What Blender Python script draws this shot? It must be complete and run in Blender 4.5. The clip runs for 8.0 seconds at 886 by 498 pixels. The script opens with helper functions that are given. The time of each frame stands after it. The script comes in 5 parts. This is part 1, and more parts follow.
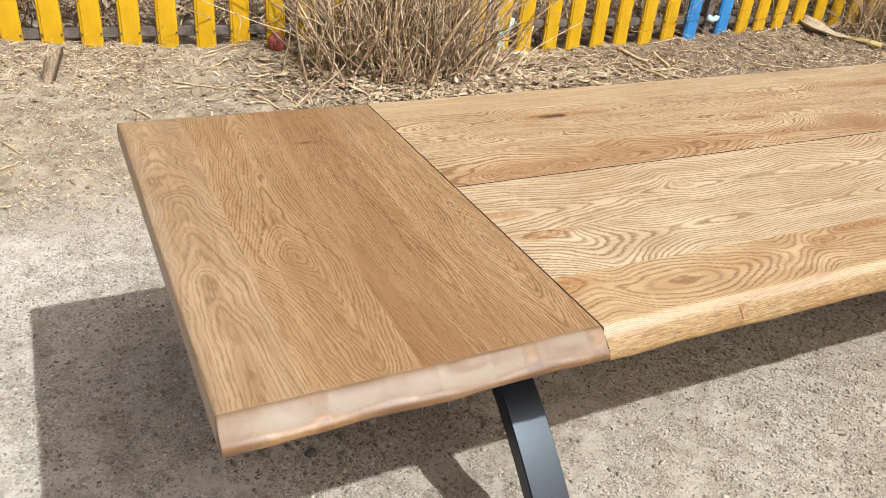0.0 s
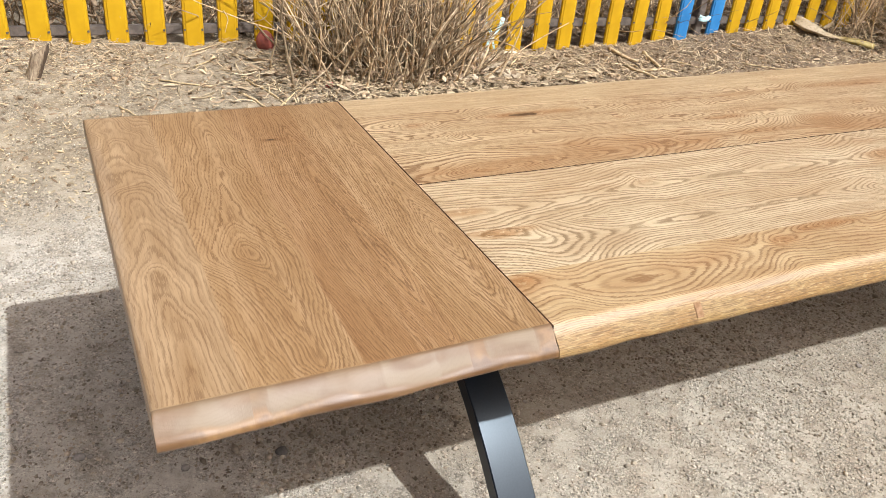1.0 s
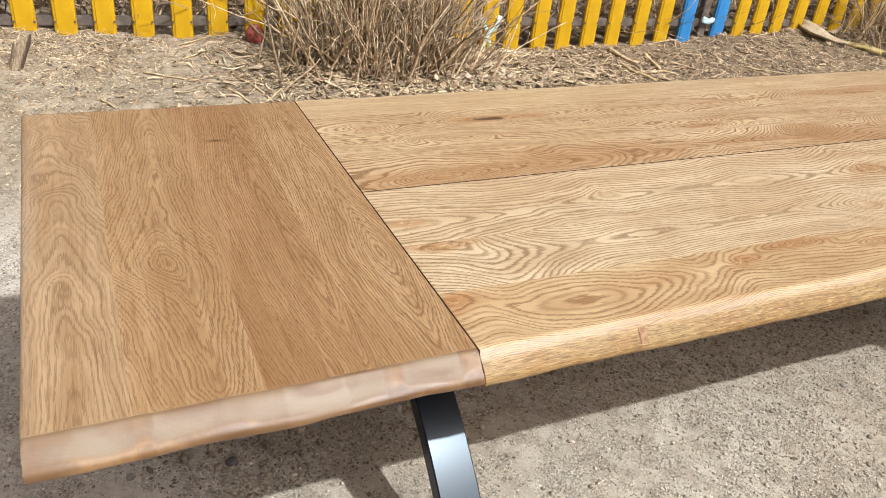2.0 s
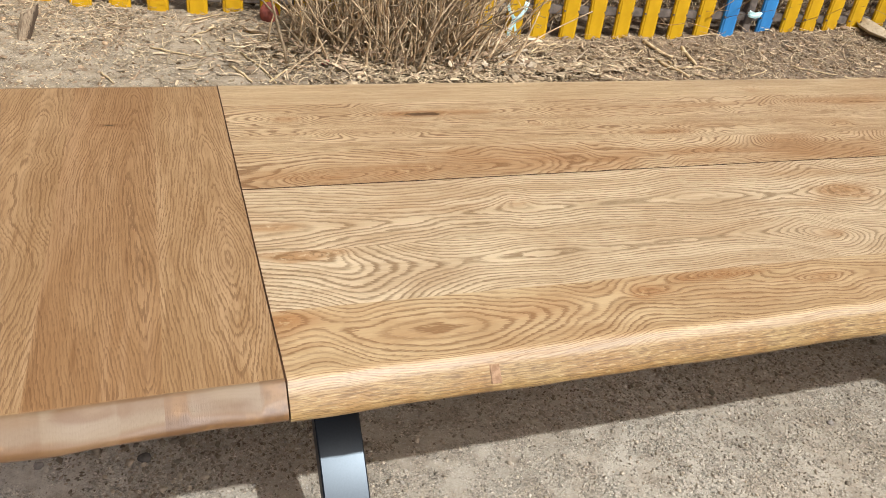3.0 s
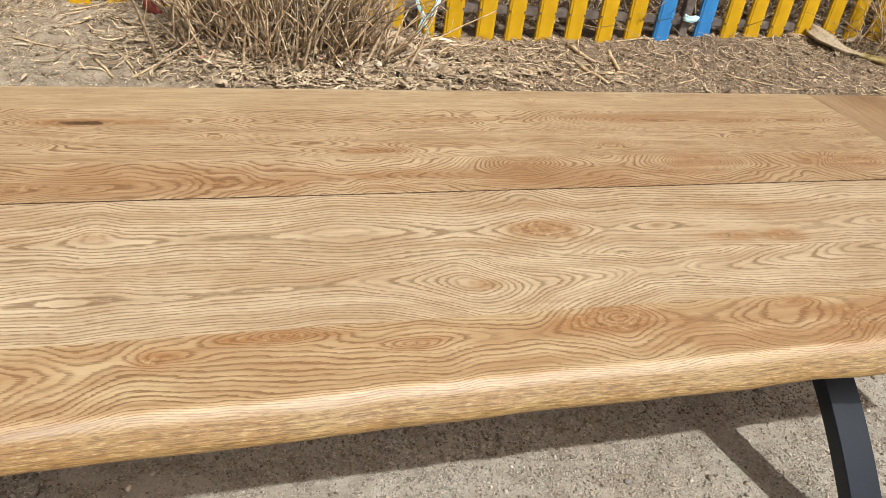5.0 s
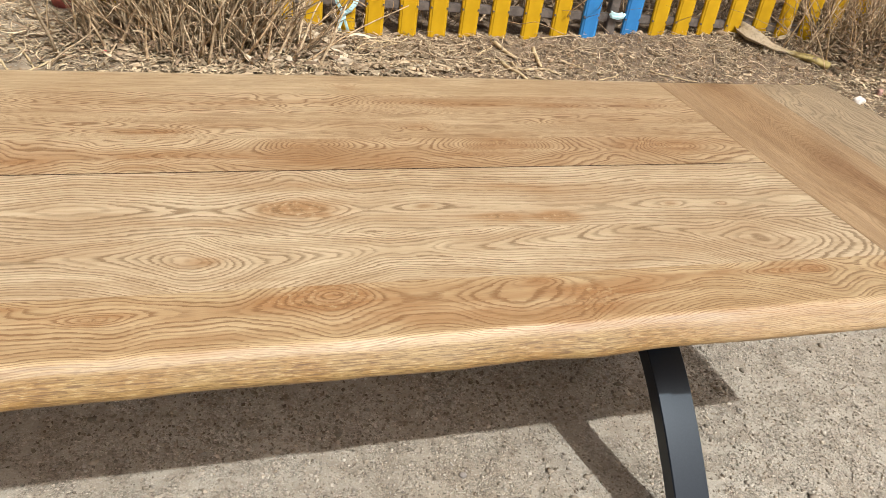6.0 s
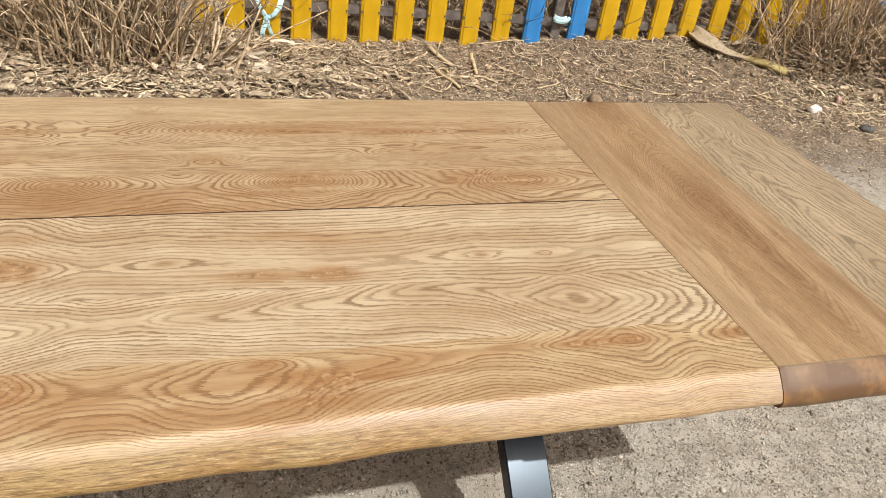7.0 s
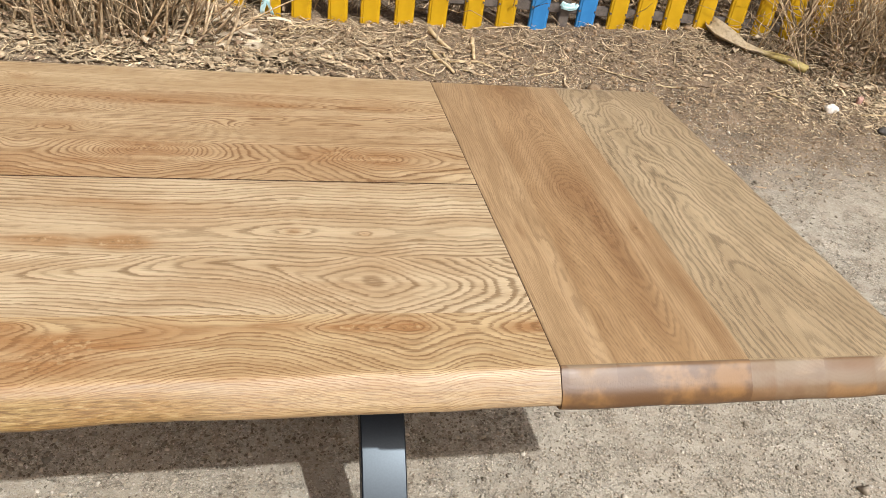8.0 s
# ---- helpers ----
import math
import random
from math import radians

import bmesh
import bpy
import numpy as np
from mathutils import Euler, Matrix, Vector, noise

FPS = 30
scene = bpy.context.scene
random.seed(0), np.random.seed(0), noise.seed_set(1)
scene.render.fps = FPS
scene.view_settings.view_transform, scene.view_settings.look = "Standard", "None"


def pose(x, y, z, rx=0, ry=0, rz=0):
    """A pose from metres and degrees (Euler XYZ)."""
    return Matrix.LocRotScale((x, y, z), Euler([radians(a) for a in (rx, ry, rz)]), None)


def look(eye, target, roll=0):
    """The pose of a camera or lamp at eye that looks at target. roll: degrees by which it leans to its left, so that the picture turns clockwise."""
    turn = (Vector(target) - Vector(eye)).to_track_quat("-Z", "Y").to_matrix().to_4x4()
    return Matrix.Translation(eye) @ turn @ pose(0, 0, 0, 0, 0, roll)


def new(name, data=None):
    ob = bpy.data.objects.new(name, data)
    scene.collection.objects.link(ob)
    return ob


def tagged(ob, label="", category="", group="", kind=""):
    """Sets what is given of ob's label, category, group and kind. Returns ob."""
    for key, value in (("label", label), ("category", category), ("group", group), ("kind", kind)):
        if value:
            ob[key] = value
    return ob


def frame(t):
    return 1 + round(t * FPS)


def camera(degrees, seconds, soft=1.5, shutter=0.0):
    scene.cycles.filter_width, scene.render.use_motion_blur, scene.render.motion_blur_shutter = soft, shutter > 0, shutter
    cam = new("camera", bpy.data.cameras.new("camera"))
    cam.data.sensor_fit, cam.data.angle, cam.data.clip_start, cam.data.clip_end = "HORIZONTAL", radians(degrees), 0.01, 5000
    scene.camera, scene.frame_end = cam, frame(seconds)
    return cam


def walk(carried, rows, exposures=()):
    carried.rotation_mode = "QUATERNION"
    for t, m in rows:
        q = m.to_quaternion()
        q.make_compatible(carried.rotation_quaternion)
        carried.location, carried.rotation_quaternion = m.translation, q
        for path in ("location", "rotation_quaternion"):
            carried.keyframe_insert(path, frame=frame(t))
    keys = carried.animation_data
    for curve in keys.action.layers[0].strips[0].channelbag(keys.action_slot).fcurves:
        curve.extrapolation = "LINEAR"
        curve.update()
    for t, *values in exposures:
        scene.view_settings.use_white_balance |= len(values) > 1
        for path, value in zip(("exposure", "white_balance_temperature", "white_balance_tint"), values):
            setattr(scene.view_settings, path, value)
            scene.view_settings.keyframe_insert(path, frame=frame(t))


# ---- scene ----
cam = camera(59.4, 8.0, soft=0.55)
PATH = [
    (0, (-0.6, -1.1, 1.353), (0.216, 0.429, 0.354), 5.5),
    (0.5, (-0.578, -1.112, 1.352), (0.236, 0.417, 0.354), 5.6),
    (1, (-0.537, -1.129, 1.354), (0.276, 0.401, 0.355), 5.7),
    (1.5, (-0.483, -1.124, 1.352), (0.326, 0.406, 0.351), 5.9),
    (1.7, (-0.458, -1.12, 1.351), (0.35, 0.411, 0.349), 6.1),
    (2.8, (-0.166, -1.083, 1.36), (0.496, 0.483, 0.307), 7.5),
    (3, (-0.093, -1.096, 1.357), (0.539, 0.477, 0.296), 7.3),
    (3.5, (0.1, -1.141, 1.364), (0.66, 0.449, 0.288), 7.3),
    (4, (0.245, -1.156, 1.365), (0.769, 0.442, 0.284), 7.6),
    (4.5, (0.422, -1.099, 1.355), (0.945, 0.5, 0.274), 7.7),
    (5, (0.579, -1.069, 1.37), (1.152, 0.518, 0.295), 8.1),
    (5.2, (0.649, -1.08, 1.366), (1.239, 0.502, 0.293), 8.2),
    (6.3, (1.068, -1.174, 1.365), (1.655, 0.419, 0.309), 8.3),
    (6.5, (1.156, -1.135, 1.362), (1.742, 0.46, 0.307), 8.0),
    (7, (1.336, -1.043, 1.373), (1.919, 0.546, 0.308), 8.2),
    (7.5, (1.5, -1.042, 1.364), (2.065, 0.538, 0.274), 8.0),
    (8, (1.698, -1.098, 1.384), (2.123, 0.512, 0.276), 8.4),
]
walk(cam, [(t, look(eye, target, roll)) for t, eye, target, roll in PATH],
     exposures=[(0.0, 0.04, 6060, 8), (1.7, 0.01, 6060, 8), (2.8, -0.15, 6130, 8), (3.5, -0.18, 6130, 8), (5.2, -0.24, 6220, 8), (6.3, -0.20, 6220, 8), (8.0, -0.23, 6220, 8)])


# ---- light ----
SUN = Vector((0.35, -0.755, 1.0)).normalized()      # towards the sun
world = bpy.data.worlds.new("sky")
scene.world = world
world.use_nodes = True
sky = world.node_tree.nodes.new("ShaderNodeTexSky")
sky.sky_type, sky.sun_disc = "NISHITA", False
sky.sun_elevation, sky.sun_rotation = math.asin(SUN.z), math.atan2(SUN.x, SUN.y)
sky.air_density, sky.dust_density, sky.ozone_density = 0.15, 9.0, 0.0
world.node_tree.links.new(sky.outputs[0], world.node_tree.nodes["Background"].inputs[0])
world.node_tree.nodes["Background"].inputs[1].default_value = 0.112
lamp = bpy.data.lights.new("sun", "SUN")
lamp.energy, lamp.angle, lamp.color = 4.15, radians(0.55), (1.0, 0.985, 0.955)
new("sun", lamp).matrix_world = look(SUN * 30, (0, 0, 0))

# ---- small tools ----
rng = np.random.default_rng(7)


def vnoise(x, y, seed):
    """Smooth value noise, -1 to 1, one cell a unit."""
    g = np.random.default_rng(seed).uniform(-1, 1, (64, 64))
    xi, yi = np.floor(x).astype(int), np.floor(y).astype(int)
    u, v = x - xi, y - yi
    u, v = u * u * (3 - 2 * u), v * v * (3 - 2 * v)
    a, b = g[xi % 64, yi % 64], g[(xi + 1) % 64, yi % 64]
    c, d = g[xi % 64, (yi + 1) % 64], g[(xi + 1) % 64, (yi + 1) % 64]
    return (a * (1 - u) + b * u) * (1 - v) + (c * (1 - u) + d * u) * v


def mesh_from(name, verts, faces, material, smooth=False):
    me = bpy.data.meshes.new(name)
    me.from_pydata([tuple(v) for v in verts], [], faces)
    me.materials.append(material)
    if smooth:
        me.shade_smooth()
    me.update()
    return me


def part(name, bm, material, parent, label="", smooth=False):
    me = bpy.data.meshes.new(name)
    bm.to_mesh(me)
    bm.free()
    me.materials.append(material)
    if smooth:
        me.shade_smooth()
    ob = new(name, me)
    ob.parent = parent
    return tagged(ob, label)


def grid_faces(nu, nv, base=0):
    """Quads of a grid whose vertices run u-major."""
    i, j = np.meshgrid(np.arange(nu - 1), np.arange(nv - 1), indexing="ij")
    a = base + i * nv + j
    return np.stack([a, a + nv, a + nv + 1, a + 1], -1).reshape(-1, 4).tolist()


def tube(points, radii, sides=6, flat=1.0):
    """Vertices and faces of a tapering tube along points, closed at both ends."""
    verts, faces = [], []
    n = len(points)
    side = Vector((0.31, 0.17, 0.93))
    for k in range(n):
        d = (points[min(k + 1, n - 1)] - points[max(k - 1, 0)])
        d = d.normalized() if d.length > 1e-9 else Vector((0, 0, 1))
        a = d.cross(side)
        if a.length < 0.05:
            a = d.cross(Vector((1, 0, 0)))
        a.normalize()
        b = d.cross(a)
        for s in range(sides):
            w = 2 * math.pi * s / sides
            verts.append(points[k] + a * (math.cos(w) * radii[k]) + b * (math.sin(w) * radii[k] * flat))
    for k in range(n - 1):
        for s in range(sides):
            t = (s + 1) % sides
            faces.append((k * sides + s, k * sides + t, (k + 1) * sides + t, (k + 1) * sides + s))
    faces.append(tuple(range(sides))[::-1])
    faces.append(tuple((n - 1) * sides + s for s in range(sides)))
    return verts, faces


class Heap:
    """Collects many small shapes into one mesh."""
    def __init__(self):
        self.verts, self.faces = [], []

    def add(self, verts, faces):
        base = len(self.verts)
        self.verts += [tuple(v) for v in verts]
        self.faces += [tuple(base + i for i in f) for f in faces]

    def mesh(self, name, material, smooth=False):
        return mesh_from(name, self.verts, self.faces, material, smooth)


# ---- materials ----
class Nodes:
    """Short hand for building one node material."""
    def __init__(self, name):
        self.mat = bpy.data.materials.new(name)
        self.mat.use_nodes = True
        self.tree = self.mat.node_tree
        self.bsdf = self.tree.nodes["Principled BSDF"]

    def add(self, kind, **values):
        node = self.tree.nodes.new("ShaderNode" + kind)
        for key, value in values.items():
            setattr(node, key, value)
        return node

    def link(self, a, b):
        self.tree.links.new(a, b)

    def put(self, socket, value):
        if isinstance(value, bpy.types.NodeSocket):
            self.link(value, socket)
        elif isinstance(value, tuple) and len(value) == 3 and socket.type == "RGBA":
            socket.default_value = (*value, 1)
        else:
            socket.default_value = value

    def math(self, op, a, b=0.0, c=0.0, clamp=False):
        node = self.add("Math", operation=op, use_clamp=clamp)
        for s, v in zip(node.inputs, (a, b, c)):
            self.put(s, v)
        return node.outputs[0]

    def vmath(self, op, a, b):
        node = self.add("VectorMath", operation=op)
        self.put(node.inputs[0], a)
        self.put(node.inputs[1], b)
        return node.outputs[0]

    def noise(self, vector, scale, detail=3.0, rough=0.55, colour=False):
        node = self.add("TexNoise")
        self.put(node.inputs["Vector"], vector)
        node.inputs["Scale"].default_value = scale
        node.inputs["Detail"].default_value = detail
        node.inputs["Roughness"].default_value = rough
        return node.outputs[1 if colour else 0]

    def ramp(self, value, a0, a1, b0=0.0, b1=1.0, smooth=True):
        node = self.add("MapRange", interpolation_type="SMOOTHSTEP" if smooth else "LINEAR")
        for s, v in zip(node.inputs, (value, a0, a1, b0, b1)):
            self.put(s, v)
        return node.outputs[0]

    def mix(self, fac, a, b, blend="MIX"):
        node = self.add("Mix", data_type="RGBA", blend_type=blend)
        self.put(node.inputs[0], fac)
        self.put(node.inputs[6], a)
        self.put(node.inputs[7], b)
        return node.outputs[2]

    def coords(self):
        return self.add("TexCoord").outputs["Object"]

    def attr(self, name, out="Fac"):
        return self.add("Attribute", attribute_name=name).outputs[out]

    def done(self, colour, rough=0.6, metal=0.0, bump=None, strength=0.3, distance=0.002, **more):
        self.put(self.bsdf.inputs["Base Color"], colour)
        self.put(self.bsdf.inputs["Roughness"], rough)
        self.put(self.bsdf.inputs["Metallic"], metal)
        for key, value in more.items():
            self.put(self.bsdf.inputs[key.replace("_", " ")], value)
        if bump is not None:
            node = self.add("Bump")
            node.inputs["Strength"].default_value = strength
            node.inputs["Distance"].default_value = distance
            self.link(bump, node.inputs["Height"])
            self.link(node.outputs[0], self.bsdf.inputs["Normal"])
        return self.mat


def oak(name, pale, dark, red, gloss=0.40, contrast=0.85, streaky=0.32, teeth=0.75, wax=0.18):
    """Oiled oak whose rings follow the attribute 'rings' (growth rings), with 'warm' for knots and 'run' along the fibre."""
    n = Nodes(name)
    rings, warm, run = n.attr("rings"), n.attr("warm"), n.attr("run")
    xyz = n.coords()
    own = n.add("ObjectInfo").outputs["Random"]

    def fibre(along, across):
        comb = n.add("CombineXYZ")
        n.put(comb.inputs[0], n.math("MULTIPLY", run, along))
        n.put(comb.inputs[1], n.math("MULTIPLY", rings, across))
        n.put(comb.inputs[2], n.math("MULTIPLY", own, 40.0))
        return comb.outputs[0]
    # short fibres run straight along the board, so that arches break into fine teeth
    comb = n.add("CombineXYZ")
    n.put(comb.inputs[0], n.math("MULTIPLY", run, 34.0))
    n.put(comb.inputs[1], n.math("MULTIPLY", n.attr("cross"), 620.0))
    n.put(comb.inputs[2], n.math("MULTIPLY", own, 23.0))
    straight = n.noise(comb.outputs[0], 1.0, 2.0, 0.6)
    ragged = n.noise(fibre(45.0, 2.0), 1.0, 2.0)
    wob = n.math("MULTIPLY_ADD", straight, teeth, n.math("MULTIPLY_ADD", ragged, 0.25, rings))
    f = n.math("FRACT", wob)
    band = n.math("MULTIPLY", n.ramp(f, 0.0, 0.045), n.ramp(f, 0.18, 0.56, 1.0, 0.0))
    pores = n.noise(comb.outputs[0], 1.6, 3.0, 0.62)
    pore = n.ramp(pores, 0.40, 0.62)
    # some years left a broad dark band, others hardly any
    comb = n.add("CombineXYZ")
    n.put(comb.inputs[0], n.math("MULTIPLY", n.math("FLOOR", wob), 1.37))
    n.put(comb.inputs[1], n.math("MULTIPLY", run, 1.3))
    n.put(comb.inputs[2], n.math("MULTIPLY", own, 17.0))
    year = n.ramp(n.noise(comb.outputs[0], 1.0, 1.0), 0.32, 0.62, 0.5, 1.15)
    broad = n.noise(xyz, 2.6, 3.0)
    patch = n.noise(fibre(9.0, 0.35), 1.0, 2.0)
    depth = n.math("MULTIPLY", n.math("MULTIPLY", band, year), n.math("MULTIPLY_ADD", pore, 0.45, 0.8), clamp=True)
    fine = n.math("MULTIPLY", n.ramp(pores, 0.54, 0.72), 0.17)
    c = n.mix(n.ramp(patch, 0.30, 0.68), tuple(min(0.7, 1.17 * v + 0.016) for v in pale), tuple(0.72 * a + 0.28 * b for a, b in zip(pale, red)))
    c = n.mix(n.ramp(broad, 0.42, 0.66, 0.0, 0.7), c, tuple(0.6 * a + 0.4 * b for a, b in zip(pale, red)))
    c = n.mix(n.ramp(warm, 0.1, 1.1, 0.0, 0.8), c, red)
    comb = n.add("CombineXYZ")
    n.put(comb.inputs[0], n.math("MULTIPLY", run, 9.0))
    n.put(comb.inputs[1], n.math("MULTIPLY", n.attr("cross"), 150.0))
    streak = n.noise(comb.outputs[0], 1.0, 5.0, 0.72)
    # long bands of redder and paler wood
    comb = n.add("CombineXYZ")
    n.put(comb.inputs[0], n.math("MULTIPLY", run, 2.3))
    n.put(comb.inputs[1], n.math("MULTIPLY", n.attr("cross"), 34.0))
    n.put(comb.inputs[2], n.math("MULTIPLY", own, 31.0))
    zone = n.noise(comb.outputs[0], 1.0, 3.0, 0.55)
    c = n.mix(n.ramp(zone, 0.50, 0.68, 0.0, 0.58), c, tuple(0.45 * a + 0.55 * b for a, b in zip(pale, red)))
    c = n.mix(n.ramp(zone, 0.50, 0.32, 0.0, 0.62), c, tuple(min(0.75, 1.16 * v + 0.03) for v in pale))
    c = n.mix(n.ramp(streak, 0.48, 0.74, 0.0, streaky), c, tuple(0.45 * a + 0.55 * b for a, b in zip(red, dark)))
    c = n.mix(n.ramp(streak, 0.50, 0.26, 0.0, 0.35), c, tuple(min(0.75, 1.22 * v + 0.02) for v in pale))
    line = n.mix(n.ramp(n.math("ADD", warm, n.math("MULTIPLY", n.math("SUBTRACT", broad, 0.5), 1.2)), 0.05, 0.6), dark, tuple(0.62 * a + 0.30 * b for a, b in zip(dark, red)))
    capped = n.math("MULTIPLY", n.ramp(n.attr("endgrain"), 0.0, 0.4, 1.0, 0.12), n.ramp(n.attr("edge"), 0.0, 0.6, 1.0, 0.75))
    c = n.mix(n.math("MULTIPLY", n.math("MULTIPLY", n.math("ADD", depth, fine), contrast, clamp=True), capped), c, line)
    # burr in the knots
    burr = n.noise(xyz, 95, 4, 0.65)
    core = n.ramp(warm, 0.75, 1.25)
    c = n.mix(n.math("MULTIPLY", core, n.ramp(burr, 0.54, 0.66, 0.0, 0.7)), c, tuple(min(0.7, 1.1 * v) for v in pale))
    c = n.mix(n.math("MULTIPLY", core, n.ramp(burr, 0.46, 0.34, 0.0, 0.75)), c, dark)
    c = n.mix(n.ramp(warm, 1.5, 2.0, 0.0, 0.85), c, tuple(0.35 * v for v in dark))
    height = n.math("MULTIPLY", n.math("ADD", depth, n.math("MULTIPLY", pore, 0.4)), -1.0)
    # the rough golden sapwood of a live edge, flecked with pale rays
    edge = n.attr("edge")
    live = n.math("MULTIPLY", edge, n.ramp(n.attr("endgrain"), 0.0, 0.2, 1.0, 0.0))
    comb = n.add("CombineXYZ")
    n.put(comb.inputs[0], n.math("MULTIPLY", run, 55.0))
    n.put(comb.inputs[1], n.math("MULTIPLY", n.attr("cross"), 330.0))
    fleck = n.noise(comb.outputs[0], 1.0, 3.0, 0.6)
    comb = n.add("CombineXYZ")
    n.put(comb.inputs[0], n.math("MULTIPLY", run, 2.2))
    n.put(comb.inputs[1], n.math("MULTIPLY", own, 9.0))
    come = n.ramp(n.noise(comb.outputs[0], 1.0, 2.0), 0.38, 0.60, 0.35, 1.0)
    # pale upper rounding: sanded wood with its sheen put into the colour
    sanded_sheen = n.math("MULTIPLY", come, n.math("MULTIPLY", n.ramp(edge, 0.02, 0.2), n.ramp(edge, 0.45, 0.85, 1.0, 0.0)))
    amber = n.mix(n.ramp(n.noise(xyz, 11, 3), 0.40, 0.64), (0.292, 0.188, 0.062), (0.255, 0.138, 0.034))
    c = n.mix(n.math("MULTIPLY", n.math("SUBTRACT", live, n.math("MULTIPLY", sanded_sheen, 0.5), clamp=True), 0.92), c, amber)
    c = n.mix(n.math("MULTIPLY", live, n.ramp(fleck, 0.53, 0.66, 0.0, 0.7)), c, (0.450, 0.325, 0.150))
    c = n.mix(n.math("MULTIPLY", live, n.ramp(fleck, 0.46, 0.36, 0.0, 0.7)), c, (0.125, 0.068, 0.024))
    comb = n.add("CombineXYZ")
    n.put(comb.inputs[0], n.math("MULTIPLY", run, 26.0))
    n.put(comb.inputs[1], n.math("MULTIPLY", n.attr("cross"), 560.0))
    sawn = n.noise(comb.outputs[0], 1.0, 3.0, 0.6)
    c = n.mix(n.math("MULTIPLY", live, n.ramp(sawn, 0.48, 0.62, 0.0, 0.75)), c, (0.125, 0.064, 0.020))
    c = n.mix(n.math("MULTIPLY", sanded_sheen, n.ramp(streak, 0.40, 0.60, 0.55, 0.15)), c, (0.345, 0.27, 0.20))
    height = n.math("MULTIPLY", height, capped)
    height = n.math("MULTIPLY_ADD", n.math("MULTIPLY", edge, n.math("ADD", fleck, sawn)), 2.2, height)
    # the sanded end caps: pinkish sheen painted above, tan and less lit brown painted below, oiled dark where they
    # drank most
    grain = n.attr("endgrain")
    cap = n.ramp(grain, 0.0, 0.3)
    cloud = n.noise(xyz, 16, 4, 0.6)
    face = n.mix(n.ramp(cloud, 0.36, 0.62), (0.158, 0.088, 0.040), (0.200, 0.126, 0.066))
    # the sheen of the upper rounding, as a pinkish colour
    face = n.mix(n.math("MULTIPLY", n.ramp(edge, 0.08, 0.32), n.ramp(cloud, 0.30, 0.55, 0.45, 0.9)), face, (0.210, 0.145, 0.088))
    face = n.mix(n.ramp(warm, 0.30, 0.05, 0.0, 0.75), face, (0.235, 0.172, 0.106))
    face = n.mix(n.ramp(warm, 0.45, 0.85, 0.0, 0.7), face, (0.172, 0.086, 0.034))
    face = n.mix(n.math("MULTIPLY", depth, 0.09), face, (0.130, 0.074, 0.036))
    face = n.mix(n.ramp(grain, 0.80, 1.10, 0.0, 0.8), face, n.mix(n.ramp(cloud, 0.45, 0.62), (0.165, 0.085, 0.032), (0.275, 0.150, 0.055)))
    face = n.mix(n.ramp(grain, 1.05, 1.45, 0.0, 0.8), face, n.mix(n.ramp(cloud, 0.48, 0.64), (0.105, 0.050, 0.018), (0.230, 0.115, 0.035)))
    c = n.mix(cap, c, face)
    rough = n.math("MULTIPLY_ADD", n.noise(xyz, 14, 3), 0.14, gloss - 0.07)
    rough = n.math("MULTIPLY_ADD", n.math("MAXIMUM", n.math("MINIMUM", edge, 0.8), n.math("MULTIPLY", n.ramp(grain, 0.9, 1.3, 1.0, -0.4), n.math("MINIMUM", grain, 0.9))), 0.22, rough)
    rough = n.math("MULTIPLY_ADD", n.math("MULTIPLY", depth, capped), 0.15, rough)
    return n.done(c, rough, bump=height, strength=0.35, distance=0.0007, Specular_IOR_Level=0.5, Coat_Weight=n.ramp(n.math("MAXIMUM", edge, grain), 0.0, 0.5, wax, 0.06), Coat_Roughness=0.38)


OAK_PALE = oak("oak_pale", (0.555, 0.437, 0.275), (0.205, 0.118, 0.050), (0.36, 0.178, 0.062), contrast=0.80, teeth=0.85)
OAK_GOLD = oak("oak_gold", (0.505, 0.372, 0.200), (0.195, 0.094, 0.032), (0.34, 0.150, 0.047), contrast=0.78, teeth=0.85)
OAK_TAN = oak("oak_tan", (0.510, 0.380, 0.218), (0.178, 0.084, 0.029), (0.33, 0.155, 0.053), contrast=0.86, streaky=0.45)
OAK_PLAIN = oak("oak_plain", (0.500, 0.372, 0.212), (0.200, 0.105, 0.042), (0.36, 0.205, 0.090), contrast=0.42, streaky=0.55, teeth=1.30)
OAK_FAWN = oak("oak_fawn", (0.385, 0.258, 0.138), (0.150, 0.075, 0.029), (0.27, 0.145, 0.060), contrast=0.52, streaky=0.8, teeth=1.20)
OAK_BROWN = oak("oak_brown", (0.372, 0.235, 0.112), (0.148, 0.068, 0.023), (0.25, 0.126, 0.046), contrast=0.64, streaky=0.85, teeth=1.30)
OAK_RUSSET = oak("oak_russet", (0.335, 0.198, 0.088), (0.132, 0.060, 0.021), (0.225, 0.104, 0.037), contrast=0.62, streaky=0.85, teeth=1.30)
OAK_UMBER = oak("oak_umber", (0.432, 0.288, 0.148), (0.165, 0.086, 0.034), (0.265, 0.140, 0.056), contrast=0.40, streaky=0.35, teeth=1.30, wax=0.65)
OAK_CHESTNUT = oak("oak_chestnut", (0.390, 0.246, 0.116), (0.150, 0.075, 0.029), (0.245, 0.120, 0.046), contrast=0.46, streaky=0.40, teeth=1.30, wax=0.65)
OAK_OLIVE = oak("oak_olive", (0.452, 0.340, 0.198), (0.138, 0.090, 0.048), (0.31, 0.205, 0.110), contrast=0.64, teeth=1.30, wax=0.65)


